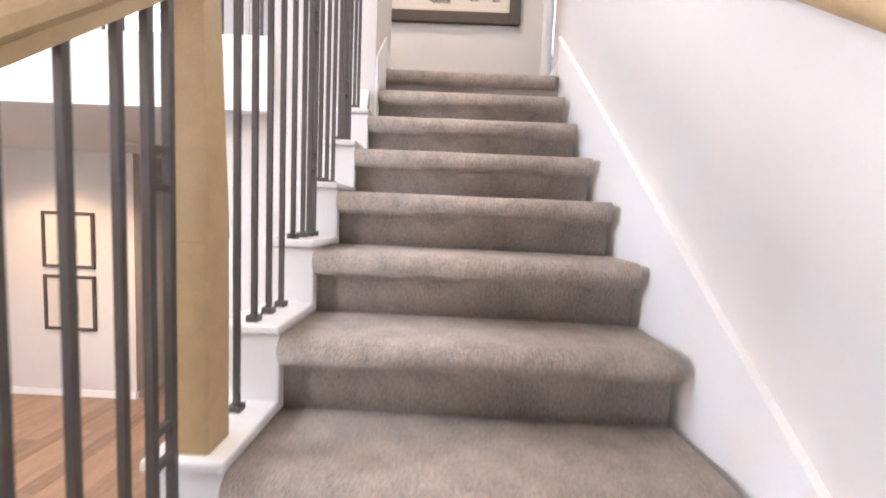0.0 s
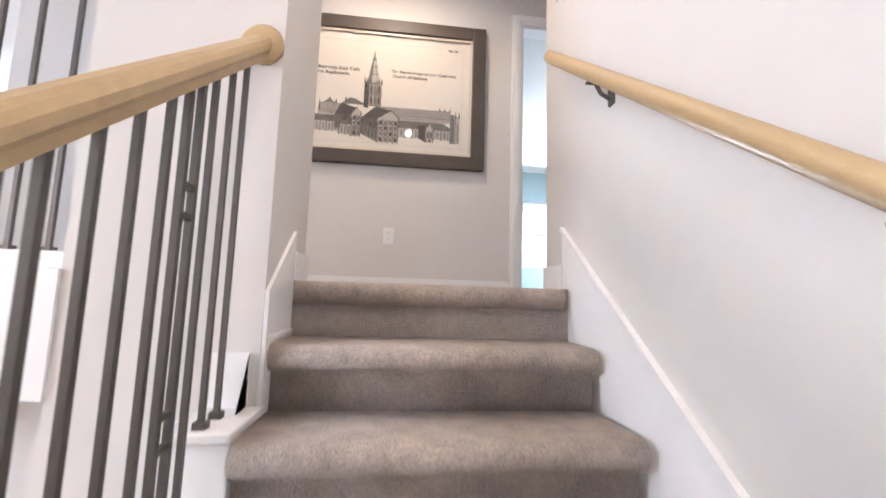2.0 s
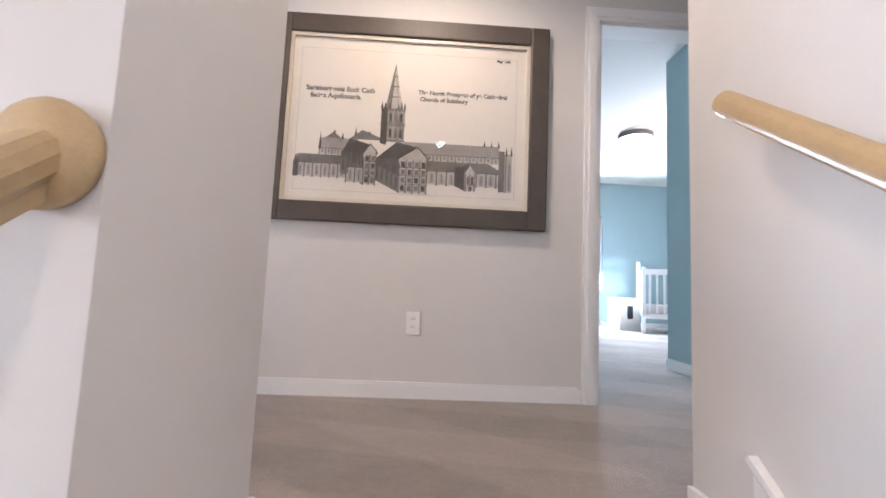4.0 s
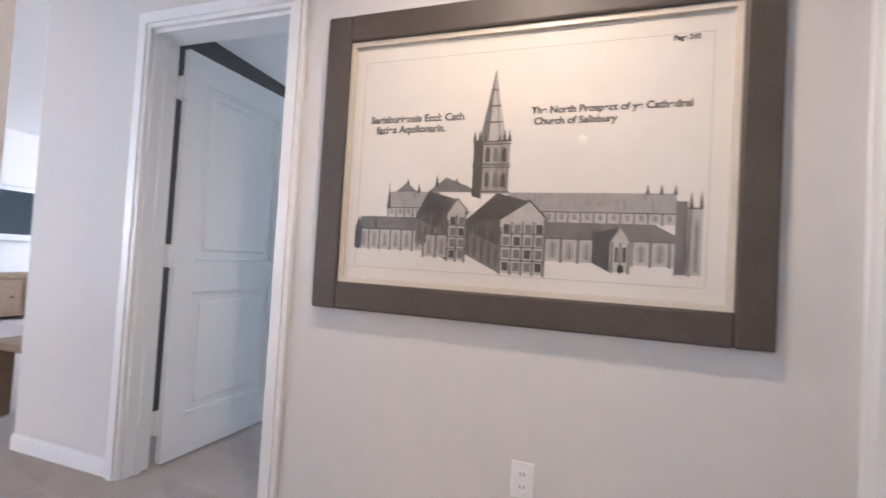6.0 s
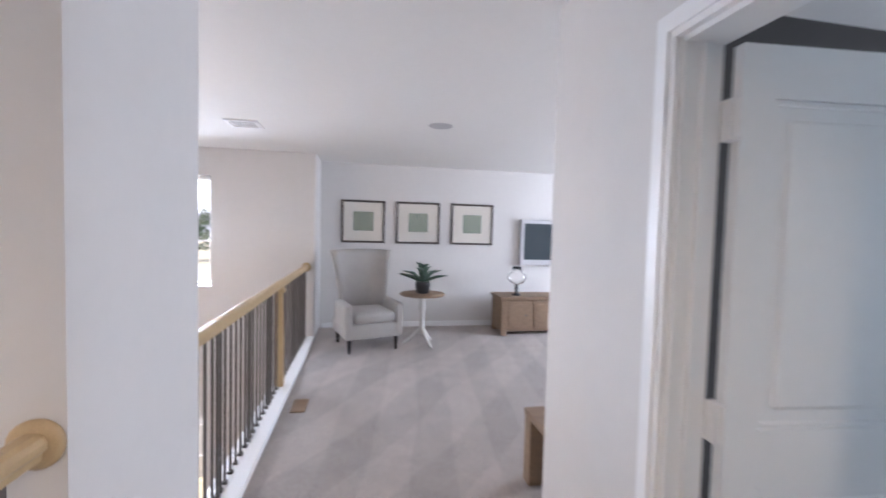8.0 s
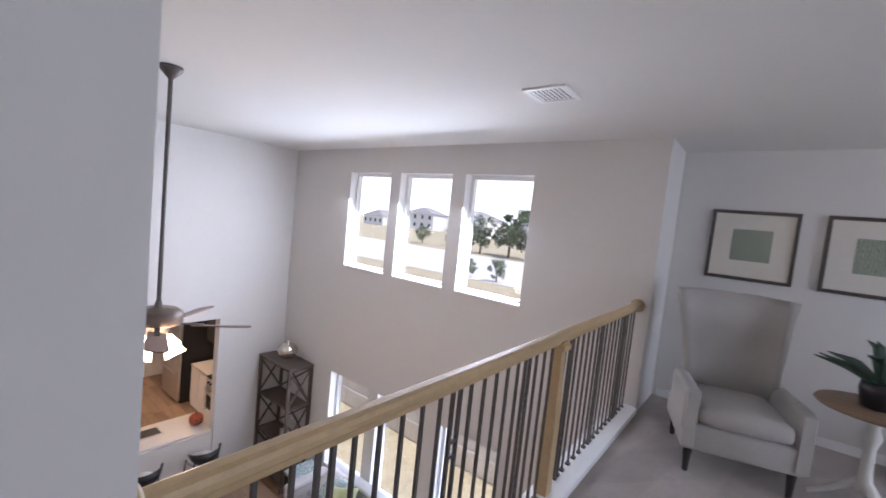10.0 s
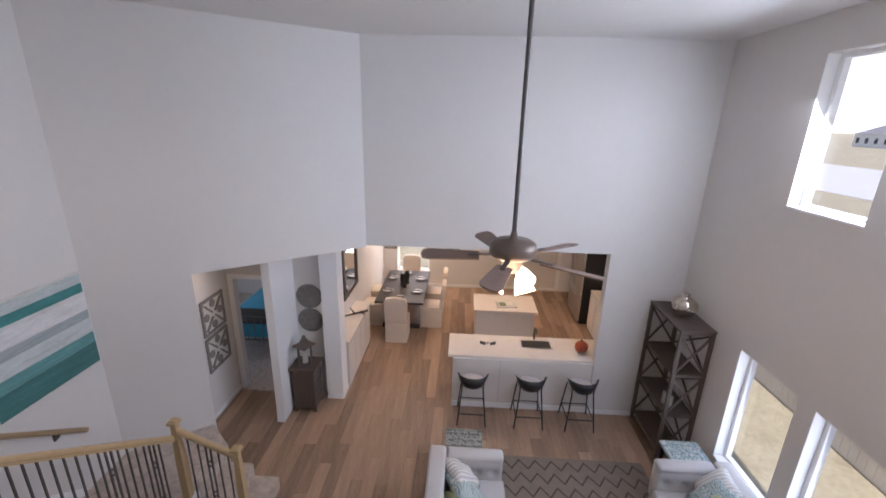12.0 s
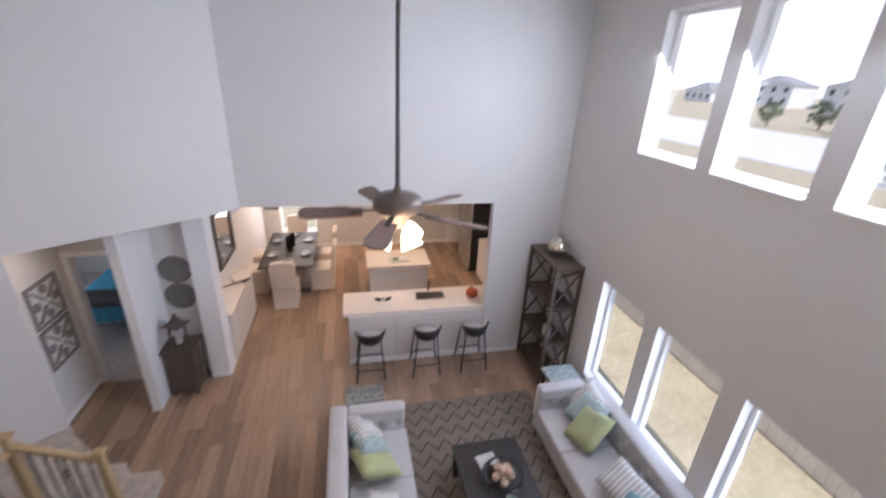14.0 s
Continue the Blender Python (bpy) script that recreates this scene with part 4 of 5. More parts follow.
part("grille", lathe(bmesh.new(), [(.001, -.006), (.105, -.006), (.115, -.002), (.115, 0), (.001, 0)]), mat("speaker_mesh", (.45, .45, .46), .7), e, "", True)
e = empty("ceiling_vent", (-5.27, 2.36, C), 0, "white square ceiling air vent with slats", "vent")
bm = bmesh.new()
for q in ((-.15, -.12, -.15, .15), (.12, .15, -.15, .15), (-.12, .12, -.15, -.12), (-.12, .12, .12, .15)):
    box(bm, q[0], q[1], q[2], q[3], -.012, -.0005)
part("frame", bm, WHITE, e)
part("backing", B(-.12, .12, -.12, .12, -.002, -.0005), mat("vent_dark", (.2, .2, .2), .7), e)
for k in range(8):
    part("slat", beam(bmesh.new(), (-.12, -.105 + .03 * k, -.007), (.12, -.105 + .03 * k, -.007), .016, .002), WHITE, e)
e = empty("floor_vent", (-4.55, 3.0, U), 0, "brown metal floor register in the carpet", "vent")
part("frame", B(-.13, .13, -.06, .06, 0, .008, .003), OAK, e)

# ---- loft ----
ch = empty("armchair", (-6.36, 3.56, U), 107, "tall grey upholstered wingback armchair in the loft corner", "armchair")
part("seat_base", B(-.36, .36, -.34, .36, .17, .36, .03), CHAIRFAB, ch, "", True)
part("seat_cushion", B(-.27, .27, -.36, .26, .362, .49, .045), CHAIRFAB, ch, "", True)
bm = bmesh.new()
NZ, NU = 12, 16
shell = {}
for side in (0, 1):
    for a in range(NZ + 1):
        f = a / NZ
        z = .34 + .9 * f
        half = .34 + .085 * max(0, (f - .35) / .65) ** 1.6 - .015 * math.sin(math.pi * min(1, f / .5))
        reach = .20 * min(1, f / .25) * (1 - .35 * f)
        for b in range(NU + 1):
            u = b / NU * 2 - 1
            inset = .035 if side else 0
            x = (half - inset * .9) * u
            y = .30 + .12 * f - reach * abs(u) ** 3.2 - (.075 if side else 0)
            shell[side, a, b] = bm.verts.new((x, y + (.02 if side and abs(u) > .99 else 0), z - (.012 * u * u if a == NZ else 0)))
for a in range(NZ):
    for b in range(NU):
        q = ((a, b), (a, b + 1), (a + 1, b + 1), (a + 1, b))
        bm.faces.new([shell[0, i_, j_] for i_, j_ in q])
        bm.faces.new([shell[1, i_, j_] for i_, j_ in q[::-1]])
for b in range(NU):
    for a in (0, NZ):
        bm.faces.new((shell[0, a, b], shell[1, a, b], shell[1, a, b + 1], shell[0, a, b + 1]))
for a in range(NZ):
    for b in (0, NU):
        bm.faces.new((shell[0, a, b], shell[0, a + 1, b], shell[1, a + 1, b], shell[1, a, b]))
bmesh.ops.recalc_face_normals(bm, faces=bm.faces[:])
part("backrest", bm, CHAIRFAB, ch, "", True)
for s in (-1, 1):
    part("arm", B(*sorted((s * .27, s * .375)), -.34, .2, .3, .60, .035), CHAIRFAB, ch, "", True)
    part("arm_front", B(*sorted((s * .285, s * .36)), -.352, -.338, .2, .585, .005), CHAIRFAB, ch)
    for y in (-.28, .3):
        part("leg", tube(bmesh.new(), (s * .3, y, 0), (s * .3, y, .17), .018, .03, 8), DARKWOOD, ch, "dark tapered wooden leg")

st = empty("side_table", (-6.35, 4.28, U), 0, "chalk white pedestal side table with round wooden top", "table")
part("tabletop", lathe(bmesh.new(), [(.001, .66), (.29, .66), (.3, .672), (.29, .685), (.001, .685)], seg=28), OAK, st, "round brown wooden top", True)
part("pedestal", lathe(bmesh.new(), [(.03, .14), (.05, .17), (.035, .25), (.028, .42), (.05, .5), (.03, .56), (.06, .64), (.07, .66)]), CHALK, st, "", True)
for k in range(3):
    a = k * 2.094 + .4
    part("foot", tube(tube(bmesh.new(), (.03 * math.cos(a), .03 * math.sin(a), .2), (.16 * math.cos(a), .16 * math.sin(a), .08), .028, .022, 8), (.16 * math.cos(a), .16 * math.sin(a), .08), (.25 * math.cos(a), .25 * math.sin(a), .015), .022, .016, 8), CHALK, st)
pl = empty("potted_plant", (-6.35, 4.28, U + .685), 0, "dark spiky succulent in a black pot on the side table", "plant")
part("pot", lathe(bmesh.new(), [(.06, 0), (.085, .01), (.1, .12), (.095, .155), (.07, .155)]), BLACK, pl, "", True)
for k in range(16):
    a, t_ = k * 2.4, .15 + .06 * (k % 4)
    bm = tube(bmesh.new(), (0, 0, .15), (math.cos(a) * t_ * .5, math.sin(a) * t_ * .5, .22 + .05 * (3 - k % 4)), .022, .02, 6)
    tube(bm, (math.cos(a) * t_ * .5, math.sin(a) * t_ * .5, .22 + .05 * (3 - k % 4)), (math.cos(a) * t_, math.sin(a) * t_, .25 + .05 * (3 - k % 4)), .02, .003, 6)
    part("leaf", bm, PLANTM, pl)

co = empty("tv_console", (-6.92, 6.2, U), 90, "weathered oak media console with panelled doors", "console")
part("top", B(-.72, .72, -.25, .25, .53, .575, .005), OAK, co)
part("body", B(-.69, .69, -.22, .23, .06, .529), OAK, co)
for x in (-.66, .66):
    for y in (-.21, .21):
        part("leg", B(x - .04, x + .04, y - .03, y + .03, 0, .52, .004), OAK, co)
for x in (-.44, 0, .44):
    d = part("door", box(B(x - .19, x + .19, -.235, -.221, .1, .5), x - .15, x + .15, -.240, -.2351, .14, .46, .004), OAK, co)
    part("handle", tube(bmesh.new(), (x + .12, -.242, .3), (x + .12, -.262, .3), .012), IRON, d, "dark iron knob")
gv = empty("glass_hurricane", (-6.85, 5.78, U + .575), 0, "clear glass orb candle holder on a black stem", "candle holder")
part("stem", lathe(bmesh.new(), [(.07, 0), (.07, .015), (.02, .03), (.02, .08), (.035, .1), (.02, .12), (.03, .15)]), BLACK, gv, "", True)
part("bowl", lathe(bmesh.new(), [(.02, .15), (.1, .19), (.15, .26), (.13, .32), (.07, .35), (.07, .42), (.06, .43), (.06, .35), (.12, .31), (.14, .26), (.09, .2), (.015, .16)]), GLASS, gv, "clear glass bowl", True)
tv = empty("television", (XL, 6.42, 4.42), 90, "flat television with silver frame on the loft wall", "television")
part("case", B(-.42, .42, -.09, -.001, -.37, .37, .01), SILVER, tv)
part("screen", B(-.36, .36, -.0935, -.0905, -.28, .31), SCREEN, tv, "dark switched-off screen")
for y0, y1 in ((3.165, 3.82), (3.99, 4.675), (4.855, 5.545)):
    f = framed("framed_print", y1 - y0, .645, .03, .03, (XL, (y0 + y1) / 2, 4.685), 90, FRAME, "small green botanical print with white mount", 0)
    f["group"] = "three prints over the armchair"
    part("print", B(-.15, .15, -.0135, -.0121, -.14, .15), ARTGREEN, f, "green patterned print")
lt = empty("low_table", (-3.03, 4.95, U), 0, "low oak bench table beside the loft wall", "table")
part("tabletop", B(-.28, .28, -.45, .5, .40, .445, .005), OAK, lt)
for x in (-.23, .23):
    for y in (-.4, .45):
        part("leg", B(x - .045, x + .045, y - .045, y + .045, 0, .4, .004), OAK, lt)

# ---- nursery ----
cr = empty("crib", (3.9, 8.35, U), -22, "white wooden slatted crib in the blue room", "crib")
for y in (-.36, .36):
    for x in (-.68, .68):
        part("post", B(x - .025, x + .025, y - .025, y + .025, 0, .98 if y < 0 else 1.1, .004), WHITE, cr)
    part("top_rail", B(-.65, .65, y - .02, y + .02, .9, .95), WHITE, cr)
    part("bottom_rail", B(-.65, .65, y - .02, y + .02, .22, .28), WHITE, cr)
    for k in range(13):
        part("slat", B(-.6 + .1 * k - .012, -.6 + .1 * k + .012, y - .008, y + .008, .28, .9), WHITE, cr)
for x in (-.68, .68):
    part("end_panel", B(x - .015, x + .015, -.335, .335, .25, .9), WHITE, cr)
part("mattress", B(-.65, .65, -.335, .335, .3, .42, .02), mat("crib_bedding", (.7, .66, .66), .9, var=.1), cr, "white patterned bedding", True)
bn = empty("storage_bin", (3.08, 8.78, U), 10, "white soft fabric bin with dark lettering", "bin")
part("body", prism(bmesh.new(), [(-.18, -.16), (.18, -.16), (.18, .16), (-.18, .16)], 0, .5), CHALK, bn)
part("emblem", B(-.05, .05, -.162, -.1605, .18, .38), BLACK, bn, "dark printed mark")
nl = empty("ceiling_lamp", (2.35, 7.0, C), 0, "lit flush dome ceiling lamp with dark rim", "ceiling light")
part("rim", lathe(bmesh.new(), [(.19, 0), (.2, -.01), (.2, -.05), (.185, -.06), (.18, -.0)]), IRON, nl, "", True)
part("shade", lathe(bmesh.new(), [(.18, -.03), (.17, -.07), (.11, -.11), (.001, -.125)]), COOLGLOW, nl, "glowing glass dome", True)


# ---- living room ----
def puff(w, h, d, material, parent, name="cushion", sag=0.0):
    """A soft pillow: a rounded square that thins towards its corners, standing in its x-z plane."""
    bm = bmesh.new()
    n = 10
    g = {}
    for s in (1, -1):
        for i in range(n + 1):
            for j in range(n + 1):
                u, v = i / n * 2 - 1, j / n * 2 - 1
                edge = abs(u) > .999 or abs(v) > .999
                if s == -1 and edge:
                    g[s, i, j] = g[1, i, j]
                    continue
                t = (max(0, (1 - u ** 4)) * max(0, (1 - v ** 4))) ** .5 * d / 2
                pin = 1 - .08 * (1 - abs(u)) * abs(v) - .08 * (1 - abs(v)) * abs(u)
                g[s, i, j] = bm.verts.new((u * w / 2 * pin, -s * t + .01 * math.sin(7 * u + 3 * v), v * h / 2 * pin))
        for i in range(n):
            for j in range(n):
                q = (g[s, i, j], g[s, i + 1, j], g[s, i + 1, j + 1], g[s, i, j + 1])
                bm.faces.new(q if s == 1 else q[::-1])
    return part(name, bm, material, parent, "", True)


def throw_pillow(at, rx, ry, rz, w, h, material, label):
    e = tagged(new("throw_pillow"), label, "pillow")
    puff(w, h, .17, material, e)
    e.matrix_world = pose(*at, -rx, ry, rz)
    return e


def sofa(at, rz, label):
    """Three-seat tufted sofa; back along +y, seats face -y."""
    e = empty("sofa", at, rz, label, "sofa", "pair of tufted sofas")
    L, D = 2.33, .90
    part("base", B(-L / 2 + .02, L / 2 - .02, -D / 2 + .04, D / 2 - .02, .10, .30, .02), LINEN, e, "", True)

    def tufted(w, h, d, name, m):
        bm = bmesh.new()
        nx, nz = max(4, int(w / .03)), max(4, int(h / .03))
        grid = [[None] * (nz + 1) for _ in range(nx + 1)]
        for i in range(nx + 1):
            for j in range(nz + 1):
                x, z = w * (i / nx - .5), h * j / nz
                bulge = .03 * min(1, 6 * min(i / nx, 1 - i / nx) + .2) * min(1, 4 * min(j / nz, 1 - j / nz) + .3)
                for r in range(-1, 4):
                    zz = h * .25 + r * .16
                    k0 = round((x - (.1 if r % 2 else 0)) / .2) * .2 + (.1 if r % 2 else 0)
                    dd = ((x - k0) ** 2 + (z - zz) ** 2) ** .5
                    if abs(k0) < w / 2 - .03 and .05 < zz < h - .04:
                        bulge -= .06 * math.exp(-(dd / .042) ** 2)
                grid[i][j] = bm.verts.new((x, -d / 2 - bulge, z))
        back = [[bm.verts.new((w * (i - .5), d / 2, h * j)) for j in (0, 1)] for i in (0, 1)]
        for i in range(nx):
            for j in range(nz):
                bm.faces.new((grid[i][j], grid[i + 1][j], grid[i + 1][j + 1], grid[i][j + 1]))
        bm.faces.new([back[0][0], back[0][1], back[1][1], back[1][0]])
        bm.faces.new([grid[i][nz] for i in range(nx + 1)] + [back[1][1], back[0][1]])
        bm.faces.new([grid[i][0] for i in range(nx, -1, -1)] + [back[0][0], back[1][0]])
        bm.faces.new([grid[0][j] for j in range(nz, -1, -1)][::-1] + [back[0][1], back[0][0]])
        bm.faces.new([grid[nx][j] for j in range(nz + 1)][::-1] + [back[1][0], back[1][1]])
        bmesh.ops.recalc_face_normals(bm, faces=bm.faces[:])
        bm.transform(m)
        return part(name, bm, LINEN, e, "", True)
    tufted(L - .02, .5, .16, "backrest", pose(0, D / 2 - .09, .28))
    part("back_roll", B(-L / 2, L / 2, D / 2 - .2, D / 2, .73, .80, .033), LINEN, e, "", True)
    for s in (-1, 1):
        tufted(D - .1, .46, .13, "arm", pose(s * (L / 2 - .07), -.02, .28, 0, 0, -90 * s))
        part("arm_roll", B(s * (L / 2 - .075) - .085, s * (L / 2 - .075) + .085, -D / 2 + .02, D / 2 - .21, .70, .785, .038), LINEN, e, "", True)
        for y in (-.38, .36):
            part("leg", tube(bmesh.new(), (s * 1.06, y, 0), (s * 1.06, y, .1), .02, .03, 8), DARKWOOD, e)
    for k in (-1, 0, 1):
        c = part("seat_cushion", B(k * .685 - .341, k * .685 + .341, -D / 2, D / 2 - .2, .302, .46, .035), LINEN, e, "", True)
        bm = bmesh.new()
        for z in (.452,):
            tube(bm, (k * .685 - .325, -D / 2 + .012, z), (k * .685 + .325, -D / 2 + .012, z), .006, seg=6)
        part("piping", bm, LINENSEAM, c)
    return e


# back of the first sofa faces the stairs; the second stands under the windows
sofa((-3.585, -.02, .0), -90, "pale grey button-tufted three-seat sofa on the rug")
sofa((-6.22, -.02, .0), 90, "pale grey button-tufted three-seat sofa under the windows")
for a in (((-3.50, -.92, .66), 55, 0, -58, .42, .38, STRIPEFAB, "striped linen throw pillow"), ((-3.56, -.72, .64), 58, 6, -66, .42, .40, TEALPAT, "teal patterned throw pillow"),
          ((-3.62, -.47, .62), 66, 14, -72, .50, .48, GREENFAB, "lime green throw pillow"), ((-3.66, .16, .60), 62, -22, -96, .50, .36, STRIPEFAB, "striped linen throw pillow"),
          ((-3.62, .42, .61), 55, 30, -92, .52, .36, TEALPAT, "teal patterned throw pillow"), ((-3.56, .68, .62), 55, 38, -95, .50, .34, STRIPEFAB, "striped linen throw pillow"),
          ((-6.36, -.88, .68), 50, 0, 84, .46, .44, STRIPEFAB, "striped linen throw pillow"), ((-6.27, -.72, .67), 50, -8, 92, .48, .46, TEALPAT, "teal patterned throw pillow"),
          ((-6.17, -.48, .66), 50, -16, 100, .50, .50, GREENFAB, "lime green throw pillow"), ((-6.16, .30, .63), 58, 12, 112, .50, .40, STRIPEFAB, "striped linen throw pillow"),
          ((-6.10, .55, .61), 62, -20, 104, .46, .40, TEALFAB, "plain teal satin throw pillow"), ((-6.14, .76, .62), 55, -28, 108, .48, .38, STRIPEFAB, "striped linen throw pillow")):
    throw_pillow(*a)

ct = empty("coffee_table", (-4.93, -.06, 0), 0, "dark stained wooden coffee table on turned legs", "table")
part("tabletop", B(-.40, .40, -.635, .635, .405, .45, .008), DARKWOOD, ct)
part("apron", B(-.36, .36, -.6, .6, .33, .404), DARKWOOD, ct)
for x in (-.34, .34):
    for y in (-.57, .57):
        part("leg", lathe(bmesh.new(), [(.03, 0), (.045, .03), (.03, .07), (.04, .16), (.05, .22), (.035, .27), (.05, .3), (.05, .33)], (x, y, 0), 12), mat("walnut_leg", (.12, .06, .03), .4) if x < 0 and y < 0 else DARKWOOD, ct, "turned wooden leg", True)
bw = empty("glass_bowl", (-4.98, -.16, .45), 0, "wide scalloped glass bowl on the coffee table", "bowl")
bm = lathe(bmesh.new(), [(.06, 0), (.1, .008), (.17, .04), (.23, .075), (.225, .082), (.16, .05), (.09, .018), (.02, .014)], seg=28)
part("bowl", bm, GLASS, bw, "", True)
for k in range(18):
    a = k * math.pi / 9
    part("rim_bead", ball(bmesh.new(), (.235 * math.cos(a), .235 * math.sin(a), .08), .012, 1, 8), GLASS, bw)
rnd = random.Random(4)
for x, y, z in ((.0, .0, .075), (.09, .02, .09), (-.08, .03, .09), (.03, -.09, .09), (.02, .1, .09), (-.06, -.07, .09), (.02, .01, .155), (-.05, .04, .15), (.06, -.05, .15)):
    tagged(part("decorative_ball", ball(bmesh.new(), (0, 0, 0), .046, .95, 12), BALLM, None, "", True), "cream woven decorative ball in the glass bowl", "ornament", "balls in the bowl").location = (-4.98 + x, -.16 + y, .45 + z)


def book(at, rz, w, d, h, cover, label):
    e = empty("book", at, rz, label, "book")
    part("pages", B(-w / 2 + .004, w / 2 - .006, -d / 2 + .006, d / 2 - .006, .003, h - .003), PAPER, e)
    part("cover", box(box(B(-w / 2, w / 2, -d / 2, d / 2, h - .003, h), -w / 2, w / 2, -d / 2, d / 2, 0, .003), -w / 2, -w / 2 + .004, -d / 2, d / 2, .003, h - .003), cover, e)
    return e


COVERT = mat("teal_cover", (.10, .33, .35), .4, var=.1)
b0 = book((-5.0, .22, .45), 58, .24, .3, .018, mat("black_cover", (.03, .03, .03), .4), "black covered book lying on the table")
b1 = book((-5.0, .22, .468), 52, .23, .29, .02, mat("white_cover", (.7, .7, .68), .4), "white magazine with teal and green photographs")
part("photo", B(-.11, .11, .0, .14, .0203, .0207), COVERT, b1, "teal printed half")
part("photo", B(-.1, .05, -.13, -.02, .0203, .0207), mat("green_photo", (.13, .22, .08), .4, var=.5, scale=30), b1, "green printed photograph")
book((-4.88, -.42, .45), 10, .22, .16, .012, mat("grey_cover", (.5, .5, .5), .4, var=.3, scale=20), "grey patterned booklet on the coffee table")

# rug with zigzag lines
rug = empty("area_rug", (-4.9, -.15, 0), 0, "taupe flat woven rug with dark zigzag lines", "rug")
part("weave", B(-1.15, 1.15, -1.75, 1.75, .001, .012, .003), RUG, rug)
bm = bmesh.new()
for r in range(16):
    for s in range(20):
        x0, y0 = -1.12 + .112 * s, -1.68 + .22 * r
        ya, yb = (y0, y0 + .15) if s % 2 else (y0 + .15, y0)
        vs = [bm.verts.new(p) for p in ((x0, ya - .018, .0135), (x0 + .112, yb - .018, .0135), (x0 + .112, yb + .018, .0135), (x0, ya + .018, .0135))]
        bm.faces.new(vs)
part("zigzag", bm, RUGLINE, rug, "dark zigzag weave")["kind"] = "stuff"

# end tables beyond the sofas
for x in (-3.55, -6.35):
    e = empty("end_table", (x, -1.5, 0), 0, "small end table with patterned grey-green top", "table")
    part("tabletop", B(-.24, .24, -.2, .2, .56, .6, .005), TEALPAT if x < -5 else stripes("grey_pattern", (.3, .3, .28), (.1, .12, .11), 25, 'RINGS', 6), e)
    for a in (-.2, .2):
        for b in (-.16, .16):
            part("leg", B(a - .02, a + .02, b - .02, b + .02, 0, .56), DARKWOOD, e)

# bookshelf in the corner
bs = empty("bookshelf", (-6.482, -2.44, 0), 0, "tall open dark wood bookshelf with crossed side braces", "bookshelf")
SHX, SHY, SHH = .196, .435, 2.03
levels = [.1 + .628 * k for k in range(4)]
for x in (-SHX, SHX):
    for y in (-SHY, SHY):
        part("post", B(x - .022, x + .022, y - .022, y + .022, 0, SHH, .003), GREYWOOD, bs)
for z in levels:
    part("shelf", B(-SHX + .005, SHX - .005, -SHY + .024, SHY - .024, z, z + .038), GREYWOOD, bs)
for z in levels[:3]:
    for y in (-SHY, SHY):
        for a, b in (((-SHX, y, z + .04), (SHX, y, z + .62)), ((SHX, y, z + .04), (-SHX, y, z + .62))):
            part("brace", beam(bmesh.new(), a, b, .018, .026), GREYWOOD, bs)
    for a, b in (((-SHX, -SHY, z + .04), (-SHX, SHY, z + .62)), ((-SHX, SHY, z + .04), (-SHX, -SHY, z + .62))):
        part("brace", beam(bmesh.new(), a, b, .018, .026), GREYWOOD, bs)
for y in (-SHY, SHY):
    for z in levels:
        part("side_rail", B(-SHX + .022, SHX - .022, y - .012, y + .012, z, z + .038), GREYWOOD, bs)
part("top", B(-SHX - .03, SHX + .03, -SHY - .03, SHY + .03, SHH, SHH + .022, .004), GREYWOOD, bs)
vz = empty("glass_vase", (-6.50, -2.45, 2.053), 0, "round mercury glass vase on top of the bookshelf", "vase")
part("body", lathe(bmesh.new(), [(.05, 0), (.12, .03), (.165, .11), (.16, .19), (.09, .25), (.04, .265), (.04, .3), (.05, .31), (.02, .31)], seg=24), MERCURY, vz, "", True)
f = framed("photo_frame", .16, .2, .02, .02, (-6.40, -2.2, .767 + .1), 120, SILVER, "small silver framed photo on the bookshelf")

# ceiling fan
FX, FY = -3.79, .02
fan = empty("ceiling_fan", (FX, FY, 0), 0, "dark five-blade ceiling fan with four lit glass shades", "ceiling fan")
part("canopy", lathe(bmesh.new(), [(.02, C - .09), (.075, C - .03), (.08, C), (.001, C)]), IRON, fan, "", True)
part("downrod", tube(bmesh.new(), (0, 0, 3.74), (0, 0, C - .05), .016, seg=12), IRON, fan, "long dark downrod")
part("motor", lathe(bmesh.new(), [(.02, 3.80), (.03, 3.75), (.13, 3.735), (.165, 3.71), (.17, 3.69), (.17, 3.635), (.155, 3.62), (.08, 3.6), (.07, 3.52), (.05, 3.5), (.001, 3.495)], seg=28), mat("antique_bronze", (.17, .13, .105), .45, .4, var=.2, scale=12), fan, "bronze motor housing", True)
BLADE = mat("walnut_blade", (.19, .125, .095), .45, var=.2, scale=5, stretch=(1, 8, 1))
for k in range(5):
    a = radians(72 * k)
    bm = bmesh.new()
    prism(bm, [(.24, -.055), (.6, -.075), (.65, -.055), (.665, .0), (.65, .055), (.6, .075), (.24, .055)], -.005, .005)
    bm.transform(Matrix.Rotation(a, 4, 'Z') @ Matrix.Translation((0, 0, 3.612)) @ Matrix.Rotation(radians(-12), 4, 'X'))
    bl = part("blade", bm, BLADE, fan)
    bm = beam(bmesh.new(), (.14 * math.cos(a), .14 * math.sin(a), 3.625), (.32 * math.cos(a), .32 * math.sin(a), 3.622), .035, .008)
    part("blade_arm", bm, IRON, bl)
for k in range(4):
    a = radians(35 + 90 * k)
    bm = lathe(bmesh.new(), [(.025, 0), (.045, -.03), (.06, -.08), (.075, -.13), (.07, -.13), (.05, -.075), (.02, -.02)], seg=16)
